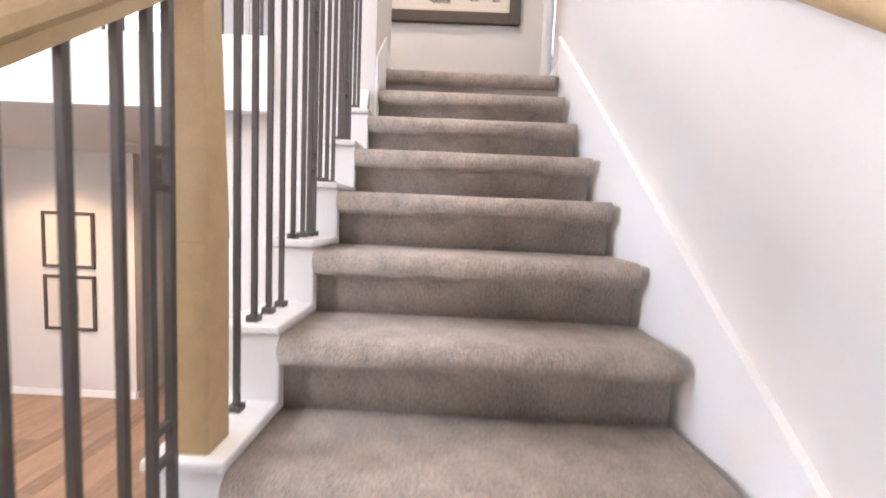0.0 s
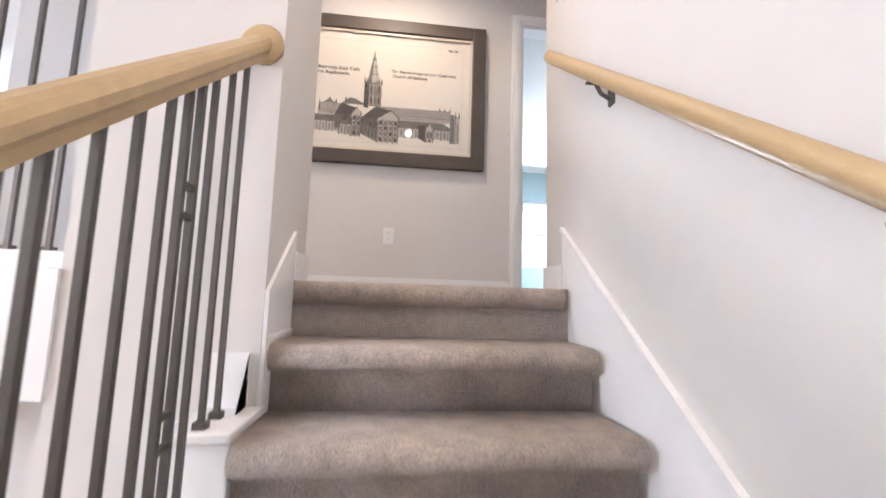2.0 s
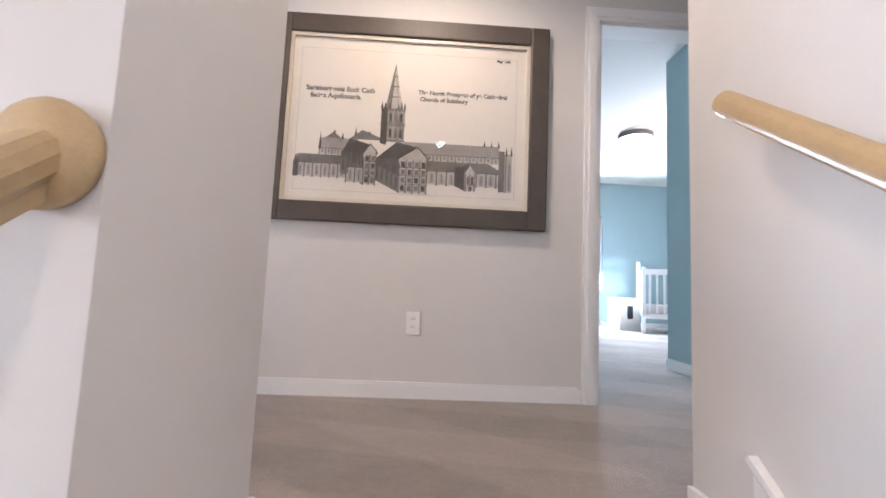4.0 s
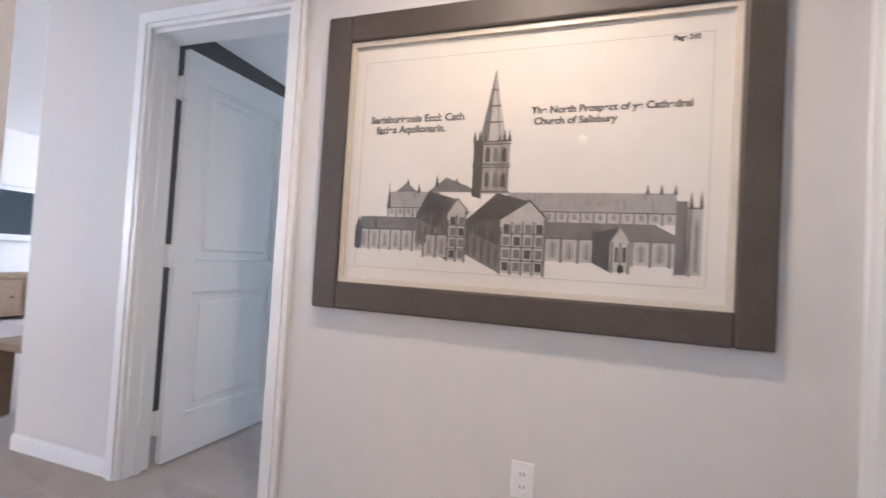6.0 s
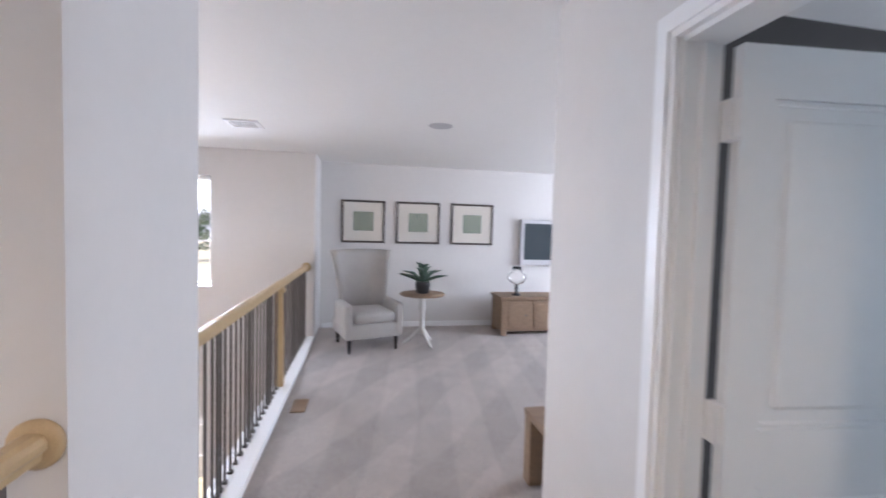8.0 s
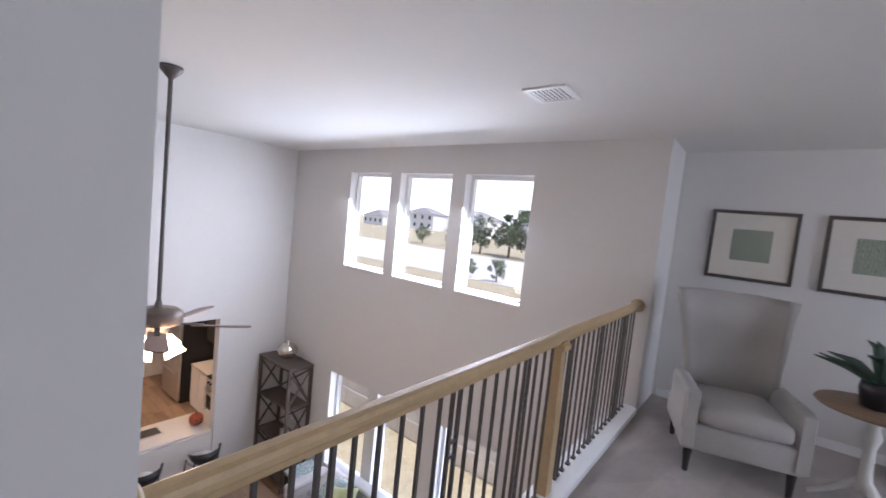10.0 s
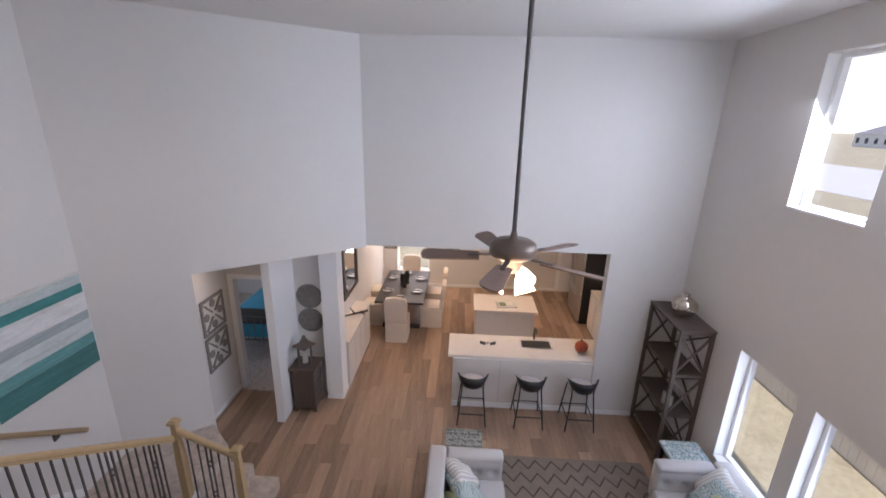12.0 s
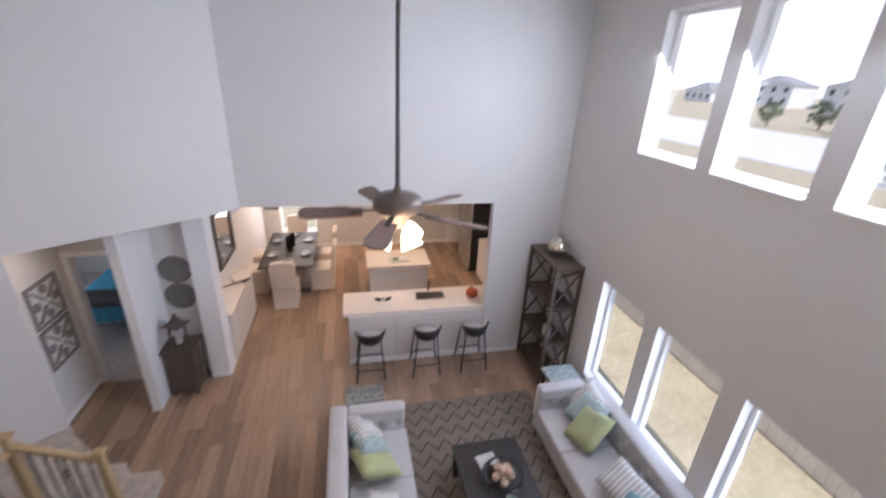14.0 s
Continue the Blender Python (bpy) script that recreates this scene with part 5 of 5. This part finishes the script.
    bm.transform(Matrix.Rotation(a, 4, 'Z') @ Matrix.Translation((.09, 0, 3.5)) @ Matrix.Rotation(radians(-32), 4, 'Y'))
    part("shade", bm, WARMGLOW, fan, "glowing tulip glass shade", True)

# teal bench below the stairs
be = empty("bench", (-.95, .62, 0), 90, "teal painted wooden settle bench against the stair side", "bench")
part("seat", B(-.66, .66, -.28, .26, .41, .45, .006), TEALPAINT, be)
part("backrest", B(-.66, .66, -.32, -.285, .2, .74, .006), TEALPAINT, be)
for s in (-1, 1):
    bm = bmesh.new()
    prism(bm, [(-.32, 0), (.3, 0), (.29, .66), (.0, .68), (-.32, .74)], 0, .03)
    bm.transform(Matrix.Translation((s * .675 - .015, 0, 0)) @ Matrix(((0, 0, 1, 0), (1, 0, 0, 0), (0, 1, 0, 0), (0, 0, 0, 1))))
    part("end_panel", bm, TEALPAINT, be)
part("apron", B(-.655, .655, .2, .225, .3, .409), TEALPAINT, be)
be.matrix_world = pose(-.95, .80, 0, 0, 0, 90)
for a in (((-.85, .34, .68), 70, 0, -60, .46, .44, TEALFAB, "teal satin throw pillow on the bench"), ((-.92, .62, .64), 55, 10, -75, .5, .46, STRIPEFAB, "striped linen throw pillow on the bench"), ((-.86, .94, .62), 55, 0, -85, .42, .4, TEALPAT, "patterned throw pillow on the bench")):
    throw_pillow(*a)

# abstract painting on the stair wall
pa = empty("canvas_painting", (.56, -.42, 2.43), 270, "abstract teal and white canvas painting on the stair wall", "painting")
part("canvas", B(-.52, .52, -.035, -.001, -.52, .52, .003), CHALK, pa)
zz = -.515
for k, (h, c) in enumerate(((.24, (.05, .17, .17)), (.12, (.12, .3, .3)), (.16, (.55, .6, .6)), (.1, (.35, .4, .42)), (.2, (.68, .68, .68)), (.1, (.05, .22, .22)), (.11, (.5, .56, .56)))):
    part("brush_band", B(-.515, .515, -.0372, -.0355, zz, zz + h - .002), mat("paint_band", c, .5, var=.35, scale=4, stretch=(.6, 1, 6)), pa)
    zz += h
# carved panels in the hallway
CARVE = mat("distressed_grey_panel", (.22, .20, .19), .7, var=.3, scale=14)
for z in (1.06, 1.66):
    e = empty("wall_panel", (.30, -2.63, z), 270, "square distressed grey openwork wall panel", "wall art", "pair of openwork panels")
    bm = bmesh.new()
    for q in ((-.28, -.24, -.28, .28), (.24, .28, -.28, .28), (-.24, .24, -.28, -.24), (-.24, .24, .24, .28)):
        box(bm, q[0], q[1], -.03, -.001, q[2], q[3])
    part("frame", bm, CARVE, e)
    part("backing", B(-.24, .24, -.012, -.002, -.24, .24), CHALK, e)
    for k in range(4):
        a = math.pi / 4 + k * math.pi / 2
        part("petal", beam(bmesh.new(), (.05 * math.cos(a), -.02, .05 * math.sin(a)), (.3 * math.cos(a), -.02, .3 * math.sin(a)), .05, .016), CARVE, e)
        a += math.pi / 4
        part("petal", tube(bmesh.new(), (.17 * math.cos(a), -.028, .17 * math.sin(a)), (.17 * math.cos(a), -.013, .17 * math.sin(a)), .06, seg=14), CARVE, e)
# cabinet, lantern, round mirrors
cb = empty("wine_cabinet", (-1.03, -2.74, 0), 0, "small dark brown wooden cabinet with lattice side", "cabinet")
part("body", B(-.17, .17, -.19, .15, .05, .76, .004), GREYWOOD, cb)
part("top", B(-.21, .21, -.22, .19, .761, .79, .006), GREYWOOD, cb)
part("door", box(B(-.15, .15, .151, .162, .09, .73), -.11, .11, .1625, .166, .13, .69, .003), GREYWOOD, cb)
for z in (.2, .34, .48, .62):
    part("bottle_rail", B(-.185, -.171, -.16, .12, z, z + .025), GREYWOOD, cb)
for x in (-.15, .15):
    for y in (-.17, .13):
        part("foot", B(x - .02, x + .02, y - .02, y + .02, 0, .049), GREYWOOD, cb)
ln = empty("lantern", (-1.03, -2.74, .79), 20, "dark wooden candle lantern on the cabinet", "lantern")
part("base", B(-.09, .09, -.09, .09, 0, .025), GREYWOOD, ln)
for x in (-.075, .075):
    for y in (-.075, .075):
        part("post", B(x - .01, x + .01, y - .01, y + .01, .025, .27), GREYWOOD, ln)
part("roof", lathe(bmesh.new(), [(.14, .27), (.14, .285), (.05, .33), (.045, .36), (.02, .37)], seg=4), GREYWOOD, ln)
part("candle", tube(bmesh.new(), (0, 0, .026), (0, 0, .13), .035, seg=14), CHALK, ln, "cream pillar candle")
part("ring", tube(bmesh.new(), (0, 0, .37), (0, 0, .41), .03, .02), IRON, ln)
ln.scale = (1.25, 1.25, 1.2)
for z in (1.38, 1.80):
    e = empty("round_mirror", (-1.03, -3.1, z), 0, "round pewter framed convex wall mirror", "mirror", "pair of round mirrors")
    bm = lathe(bmesh.new(), [(.145, .0), (.2, .0), (.21, .015), (.195, .03), (.165, .018), (.145, .016)], seg=32)
    bm.transform(Matrix.Rotation(-math.pi / 2, 4, 'X'))
    part("frame", bm, mat("pewter", (.22, .21, .20), .4, .6, var=.3, scale=15), e, "", True)
    bm = lathe(bmesh.new(), [(.001, .012), (.07, .010), (.144, .004), (.144, .001), (.001, .001)], seg=32)
    bm.transform(Matrix.Rotation(-math.pi / 2, 4, 'X'))
    part("mirror_glass", bm, MIRROR, e, "", True)

# pictures under the loft
for z in (1.77, 1.07):
    f = framed("framed_print", .58, .62, .035, .025, (-4.22, 4.95, z), 0, FRAME, "small dark framed print on the warm wall")
    f["group"] = "pair of prints under the loft"
    part("print", B(-.09, .09, -.0115, -.0101, -.11, .11), INKMID, f, "small grey print")

# ---- kitchen and dining ----
pn = empty("kitchen_peninsula", (0, 0, 0), 0, "white kitchen peninsula with panelled front", "counter")
part("body", B(-5.584, -3.36, -3.6, -2.945, .0, .889), CABINET, pn)
for x in (-4.12,):
    part("panel_joint", B(x - .003, x + .003, -2.9448, -2.943, .1, .88), LINENSEAM, pn)
part("skirting", B(-5.584, -3.36, -2.9448, -2.93, 0, .09), WHITE, pn)
tagged(part("worktop", box(B(-5.584, -3.28, -3.68, -2.975, .89, .93, .005), -5.8, -5.586, -3.68, -3.08, .89, .93), QUARTZ), "pale quartz worktop on the peninsula", "worktop")
sk = empty("sink", (-4.75, -3.42, .931), 0, "stainless undermount sink with dark tap", "sink")
part("basin", B(-.27, .27, -.14, .14, 0, .004), STEEL, sk)
# flat sheet; the shade inside the sink is put into its dark colour
part("bowl", B(-.24, .24, -.11, .11, .0042, .006), mat("sink_shadow_steel", (.12, .12, .12), .3, .8), sk)
bm = tube(bmesh.new(), (0, -.18, 0), (0, -.18, .22), .014)
tube(bm, (0, -.18, .22), (0, -.06, .24), .012)
tube(bm, (0, -.06, .24), (0, -.03, .18), .012)
part("tap", bm, IRON, sk, "dark curved tap")
for x in (-3.85, -4.02):
    e = empty("salad_server", (x, -3.35, .931), 30 if x < -4 else -30, "small dark metal napkin holder on the counter", "ornament")
    part("body", B(-.05, .05, -.012, .012, 0, .05, .004), IRON, e)
e = empty("candle", (-3.935, -3.38, .931), 0, "small white candle on the counter", "candle")
part("wax", tube(bmesh.new(), (0, 0, 0), (0, 0, .05), .03, seg=14), CHALK, e)
pk = empty("pumpkin", (-5.46, -3.25, .931), 0, "small carved orange pumpkin on the counter", "pumpkin")
bm = bmesh.new()
ball(bm, (0, 0, .1), .11, .9, 24)
for v in bm.verts:
    a = math.atan2(v.co.y, v.co.x)
    k = 1 - .06 * abs(math.sin(4 * a))
    v.co.x *= k
    v.co.y *= k
part("shell", bm, ORANGE, pk, "", True)
part("stem", tube(bmesh.new(), (0, 0, .19), (.01, 0, .23), .014, .009), BARK, pk)
for x in (-.04, .04):
    part("eye", tube(bmesh.new(), (x, .09, .12), (x, .112, .12), .018, seg=3), BLACK, pk)
part("mouth", B(-.045, .045, .09, .108, .06, .075), BLACK, pk)


def stool(at):
    e = empty("bar_stool", at, 0, "black metal bar stool with curved low back", "stool", "stools at the peninsula")
    part("seat", lathe(bmesh.new(), [(.001, .63), (.17, .63), (.19, .65), (.185, .68), (.15, .69), (.001, .685)], seg=24), LINEN, e, "pale upholstered seat", True)
    bm = bmesh.new()
    n = 14
    rows = []
    for k in range(n + 1):
        a = math.pi * (.08 + .84 * k / n)
        t_ = math.sin(math.pi * k / n) ** .6
        for r, z in ((.215, .835 - .155 * t_), (.232, .835 - .155 * t_), (.252, .85 + .01 * t_), (.235, .85 + .01 * t_)):
            rows.append(bm.verts.new((r * math.cos(a), r * math.sin(a), z)))
    for k in range(n):
        for j in range(4):
            bm.faces.new((rows[4 * k + j], rows[4 * k + (j + 1) % 4], rows[4 * k + 4 + (j + 1) % 4], rows[4 * k + 4 + j]))
    bm.faces.new(rows[:4])
    bm.faces.new(rows[-4:][::-1])
    bmesh.ops.recalc_face_normals(bm, faces=bm.faces[:])
    part("backrest", bm, BLACK, e, "", True)
    P = [(sx * .16, sy * .15, .63) for sx, sy in ((-1, -1), (1, -1), (1, 1), (-1, 1))]
    Q = [(sx * .22, sy * .22, 0) for sx, sy in ((-1, -1), (1, -1), (1, 1), (-1, 1))]
    for p, q in zip(P, Q):
        part("leg", tube(bmesh.new(), q, p, .011, seg=8), BLACK, e)
    for k in range(4):
        a, b = (Vector(Q[i]).lerp(Vector(P[i]), .32) for i in (k, (k + 1) % 4))
        part("stretcher", tube(bmesh.new(), a, b, .009, seg=8), BLACK, e)
    for s in (-1, 1):
        part("back_support", tube(bmesh.new(), (s * .16, .14, .63), (s * .17, .15, .79), .010, seg=8), BLACK, e)
    return e


s0 = stool((-3.68, -2.68, 0))
for x in (-4.56, -5.34):
    copy_thing(s0, pose(x, -2.68, 0))

isl = empty("kitchen_island", (-4.36, -5.06, 0), 0, "white kitchen island cabinet", "island")
part("body", B(-.58, .58, -.36, .34, .0, .889), CABINET, isl)
for x in (-.3, .3):
    part("door", B(x - .27, x + .27, .3405, .355, .1, .86, .004), CABINET, isl)
tagged(part("worktop", B(-5.0, -3.73, -5.47, -4.66, .89, .93, .005), QUARTZ), "pale quartz island worktop", "worktop")
ty = empty("tray", (-4.4, -4.95, .93), 5, "silver serving tray with folded cards", "tray")
part("base", B(-.2, .2, -.14, .14, 0, .02, .004), STEEL, ty)
part("card", B(-.12, .0, -.08, .08, .021, .03), PAPER, ty)
part("card", B(.02, .14, -.08, .08, .021, .03), mat("green_card", (.2, .26, .15), .5, var=.3), ty)

fr = empty("refrigerator", (-6.62, -6.55, 0), 0, "tall stainless steel refrigerator", "refrigerator")
part("body", B(-.4, .36, -.46, .46, 0, 1.8, .01), BLACK, fr)
for y0, y1, z0, z1 in ((-.455, -.005, .75, 1.78), (.005, .455, .75, 1.78), (-.455, .455, .06, .74)):
    d = part("door", B(.361, .42, y0, y1, z0, z1, .008), STEEL, fr)
    part("handle", tube(bmesh.new(), (.46, (-.04 if y1 < .1 else .04), z0 + .1), (.46, (-.04 if y1 < .1 else .04), z1 - .2), .012) if z0 > .5 else tube(bmesh.new(), (.46, -.35, .68), (.46, .35, .68), .012), STEEL, d)
part("cabinet_over", B(-.4, .2, -.46, .46, 1.85, 2.45), DARKWOOD, fr)
rg = empty("range_cooker", (-6.68, -4.75, 0), 0, "stainless steel gas range with black hob", "cooker")
part("body", B(-.34, .3, -.38, .38, 0, .9, .005), STEEL, rg)
part("hob", B(-.33, .3, -.37, .37, .901, .925), BLACK, rg)
dd = part("oven_door", B(.301, .33, -.36, .36, .2, .68, .005), STEEL, rg)
part("oven_glass", B(.3305, .333, -.26, .26, .3, .58), SCREEN, dd)
part("handle", tube(bmesh.new(), (.37, -.32, .72), (.37, .32, .72), .013), STEEL, rg)
for y in (-.25, -.12, 0, .12, .25):
    part("knob", tube(bmesh.new(), (.3, y, .82), (.335, y, .82), .02), BLACK, rg)
for y0, y1 in ((-5.95, -5.14), (-4.36, -3.1)):
    e = empty("base_cabinet", (-6.7, (y0 + y1) / 2, 0), 0, "white kitchen base cabinet", "cabinet", "base cabinets")
    h = (y1 - y0) / 2
    part("body", B(-.34, .28, -h, h, 0, .889), CABINET, e)
    for s in (-1, 1):
        part("door", B(.2805, .298, s * h / 2 - h / 2 + .01, s * h / 2 + h / 2 - .01, .1, .86, .003), CABINET, e)
    tagged(part("worktop", B(-7.04, -6.39, y0, y1, .89, .93, .004), QUARTZ), "pale quartz worktop beside the cooker", "worktop")
    e = empty("wall_cabinet", (-6.86, (y0 + y1) / 2, 1.4), 0, "dark stained wall cabinet", "cabinet", "wall cabinets")
    part("body", B(-.18, .16, -h, h, 0, .95), DARKWOOD, e)
    for s in (-1, 1):
        part("door", B(.161, .178, s * h / 2 - h / 2 + .01, s * h / 2 + h / 2 - .01, .02, .93, .003), DARKWOOD, e)
e = empty("pantry_door", (-6.55, -8.05, 0), 0, "white panelled pantry door beside the refrigerator", "door")
part("leaf", box(box(B(-.38, .38, .002, .03, 0, 2.03), -.26, .26, .0305, .036, .2, .85, .004), -.26, .26, .0305, .036, 1.0, 1.88, .004), WHITE, e)
part("casing", box(box(B(-.46, -.385, .002, .022, 0, 2.1), .385, .46, .002, .022, 0, 2.1), -.385, .385, .002, .022, 2.035, 2.1), WHITE, e)

# dining table, chairs and settings
TX, TY = -2.13, -6.2
dt = empty("dining_table", (TX, TY, 0), 0, "dark trestle dining table set for six", "table")
part("tabletop", B(-.53, .53, -.98, .98, .72, .76, .006), DARKWOOD, dt)
for y in (-.65, .65):
    part("pedestal", B(-.07, .07, y - .07, y + .07, .06, .72, .01), DARKWOOD, dt)
    part("foot", B(-.42, .42, y - .05, y + .05, 0, .07, .01), DARKWOOD, dt)
part("stretcher", B(-.03, .03, -.58, .58, .2, .28), DARKWOOD, dt)


def dining_chair(at, rz):
    e = empty("dining_chair", at, rz, "cream slipcovered dining chair with tall back", "chair", "chairs round the dining table")
    part("skirt", B(-.23, .23, -.24, .24, .0, .44, .012), CREAM, e)
    part("seat", B(-.235, .235, -.25, .2, .441, .5, .02), CREAM, e, "", True)
    bm = bmesh.new()
    pts = [(-.23, .45), (.23, .45), (.235, .95), (.2, 1.03), (0, 1.06), (-.2, 1.03), (-.235, .95)]
    a = [bm.verts.new((x, .17 + .09 * (z - .45), z)) for x, z in pts]
    b = [bm.verts.new((x, .25 + .12 * (z - .45), z)) for x, z in pts]
    bm.faces.new(a)
    bm.faces.new(b[::-1])
    for k in range(7):
        bm.faces.new((a[k], b[k], b[(k + 1) % 7], a[(k + 1) % 7]))
    bmesh.ops.recalc_face_normals(bm, faces=bm.faces[:])
    part("backrest", bm, CREAM, e)
    return e


c0 = dining_chair((TX, TY + 1.12, 0), 0)
for x, y, r in ((TX, TY - 1.15, 180), (TX + .68, TY + .4, -90), (TX + .68, TY - .4, -90), (TX - .68, TY + .4, 90), (TX - .68, TY - .4, 90)):
    copy_thing(c0, pose(x, y, 0, 0, 0, r))
PLATEM = mat("glazed_plate", (.62, .62, .62), .15, var=.03)
for x, y in ((.34, .4), (.34, -.4), (-.34, .4), (-.34, -.4), (0, .78), (0, -.78)):
    e = empty("place_setting", (TX + x, TY + y, .76), 0, "stacked plates with dark napkin", "tableware", "place settings")
    part("plate", lathe(bmesh.new(), [(.001, .004), (.1, .004), (.15, .016), (.148, .02), (.1, .009), (.001, .009)]), BLACK, e, "dark charger plate", True)
    part("bowl", lathe(bmesh.new(), [(.03, .01), (.07, .02), (.1, .04), (.097, .043), (.06, .022), (.001, .018)]), PLATEM, e, "white plate", True)
    part("napkin", B(-.09, .09, -.02, .02, .044, .06, .006), BLACK, e)
for x, y, h in ((0, .15, .34), (.06, 0, .28), (-.03, -.16, .3)):
    e = empty("glass_candlestick", (TX + x, TY + y, .76), 0, "clear glass candle cylinder on the dining table", "candle holder")
    part("glass", lathe(bmesh.new(), [(.06, 0), (.06, .01), (.045, .02), (.05, h), (.046, h), (.041, .025), (.001, .02)]), GLASS, e, "", True)
    part("candle", tube(bmesh.new(), (0, 0, .022), (0, 0, h * .6), .025, seg=12), CHALK, e)
chd = empty("chandelier", (TX, TY - .2, 0), 0, "lit dining chandelier with frosted glass shades", "chandelier")
part("rod", tube(bmesh.new(), (0, 0, 2.2), (0, 0, LC), .012), IRON, chd)
part("canopy", lathe(bmesh.new(), [(.02, LC - .05), (.07, LC - .01), (.07, LC), (.001, LC)]), IRON, chd, "", True)
for k in range(5):
    a = k * 1.2566
    part("arm", tube(bmesh.new(), (0, 0, 2.2), (.24 * math.cos(a), .24 * math.sin(a), 2.12), .009), IRON, chd)
    bm = lathe(bmesh.new(), [(.03, .1), (.05, .06), (.075, -.03), (.07, -.03), (.045, .06), (.02, .09)], (.24 * math.cos(a), .24 * math.sin(a), 2.06), 14)
    part("shade", bm, WARMGLOW, chd, "glowing glass shade", True)
# buffet and mirror on the dining wall
bf = empty("buffet", (-1.50, -4.08, 0), 0, "long white buffet cabinet against the dining wall", "buffet")
part("body", B(-.06, .225, -.8, .8, .0, .859), CABINET, bf)
for k in range(4):
    part("door", B(-.076, -.0605, -.79 + .4 * k, -.79 + .4 * k + .385, .08, .84, .004), CABINET, bf)
tagged(part("worktop", B(-1.60, -1.275, -4.92, -3.26, .86, .9, .005), QUARTZ), "pale quartz buffet worktop", "worktop")
e = empty("driftwood_ornament", (-1.43, -4.25, .9), 40, "dark driftwood branch ornament on the buffet", "ornament")
part("branch", tube(tube(tube(bmesh.new(), (-.28, 0, .03), (.28, .02, .06), .025, .012, 8), (0, 0, .05), (.1, .02, .2), .015, .006, 6), (-.1, 0, .04), (-.16, .1, .03), .018, .01, 6), BARK, e)
m_ = empty("wall_mirror", (-1.27, -4.6, 1.75), 270, "dark framed rectangular mirror above the buffet", "mirror")
bm = bmesh.new()
for q in ((-.5, -.42, -.5, .5), (.42, .5, -.5, .5), (-.42, .42, -.5, -.42), (-.42, .42, .42, .5)):
    box(bm, q[0], q[1], -.04, -.001, q[2], q[3], .004)
part("frame", bm, FRAME, m_)
part("mirror_glass", B(-.42, .42, -.012, -.002, -.42, .42), MIRROR, m_)
for x, z in ((-1.1 - .38, 1.2), (-3.2, 1.2), (-4.6, 1.2)):
    f = framed("framed_print", .34, .26, .035, .02, (x, -8.05, z), 180, FRAME, "small framed print on the dining room wall")
    part("print", B(-.12, .12, -.0095, -.0081, -.08, .08), INKMID, f)

# bed in the far bedroom
bd = empty("bed", (.55, -5.2, 0), 0, "dark metal bed with bright blue bedding", "bed")
part("mattress", B(-.75, .75, -1.0, .95, .3, .62, .05), BEDBLUE, bd, "", True)
part("blanket", B(-.77, .77, .35, .97, .621, .66, .02), DARKWOOD, bd)
for x in (-.76, .76):
    part("post", tube(bmesh.new(), (x, 1.0, 0), (x, 1.0, .85), .02), IRON, bd)
part("foot_rail", tube(bmesh.new(), (-.76, 1.0, .8), (.76, 1.0, .8), .016), IRON, bd)
part("foot_rail", tube(bmesh.new(), (-.76, 1.0, .3), (.76, 1.0, .3), .016), IRON, bd)
for k in range(9):
    part("spindle", tube(bmesh.new(), (-.6 + .15 * k, 1.0, .3), (-.6 + .15 * k, 1.0, .8), .009, seg=8), IRON, bd)

# ---- wood floor, plank by plank ----
floor = empty("floor_wood", (0, 0, 0), 0, "oak plank floor with varied brown boards", "floor")
floor["kind"] = "structure"
rnd = random.Random(7)
W_, LEN = .165, 1.25
meshes = {}
planks = []
nx = int(7.35 / W_) + 1
for i in range(nx):
    x0 = .55 - (i + 1) * W_
    y = -8.05 - rnd.uniform(0, LEN)
    while y < 7.2:
        a, b = max(y, -8.05), min(y + LEN, 7.2)
        y += LEN
        if b - a > .05:
            planks.append((x0, a, b))
near = [p for p in planks if -4.4 < p[0] < -.3 and -6.0 < p[1] < 1.6]
near = near[:300]
keep = set(near)
for x0, a, b in near:
    k = round(b - a, 2)
    if k not in meshes:
        meshes[k] = mesh_of("plank", box(bmesh.new(), .0015, W_ - .0015, 0, k - .003, -.011, 0, .0015), PLANK)
    part("plank", meshes[k], None, floor).location = (x0, a, 0)
vs, fs = [], []
for x0, a, b in planks:
    if (x0, a, b) in keep:
        continue
    n = len(vs)
    X0, X1, Y0, Y1 = x0 + .0015, x0 + W_ - .0015, a, b - .003
    vs += [(X0, Y0, -.011), (X1, Y0, -.011), (X1, Y1, -.011), (X0, Y1, -.011), (X0, Y0, 0), (X1, Y0, 0), (X1, Y1, 0), (X0, Y1, 0)]
    fs += [(n + 4, n + 5, n + 6, n + 7), (n, n + 1, n + 5, n + 4), (n + 1, n + 2, n + 6, n + 5), (n + 2, n + 3, n + 7, n + 6), (n + 3, n, n + 4, n + 7)]
me = bpy.data.meshes.new("planks")
me.from_pydata(vs, [], fs)
PLANKI = PLANK.copy()
PLANKI.name = "oak_plank_far"
for nd in list(PLANKI.node_tree.nodes):
    if nd.bl_idname == "ShaderNodeObjectInfo":
        geo = PLANKI.node_tree.nodes.new("ShaderNodeNewGeometry")
        for l in list(nd.outputs["Random"].links):
            PLANKI.node_tree.links.new(geo.outputs["Random Per Island"], l.to_socket)
me.materials.append(PLANKI)
part("planks", me, None, floor)["kind"] = "stuff"
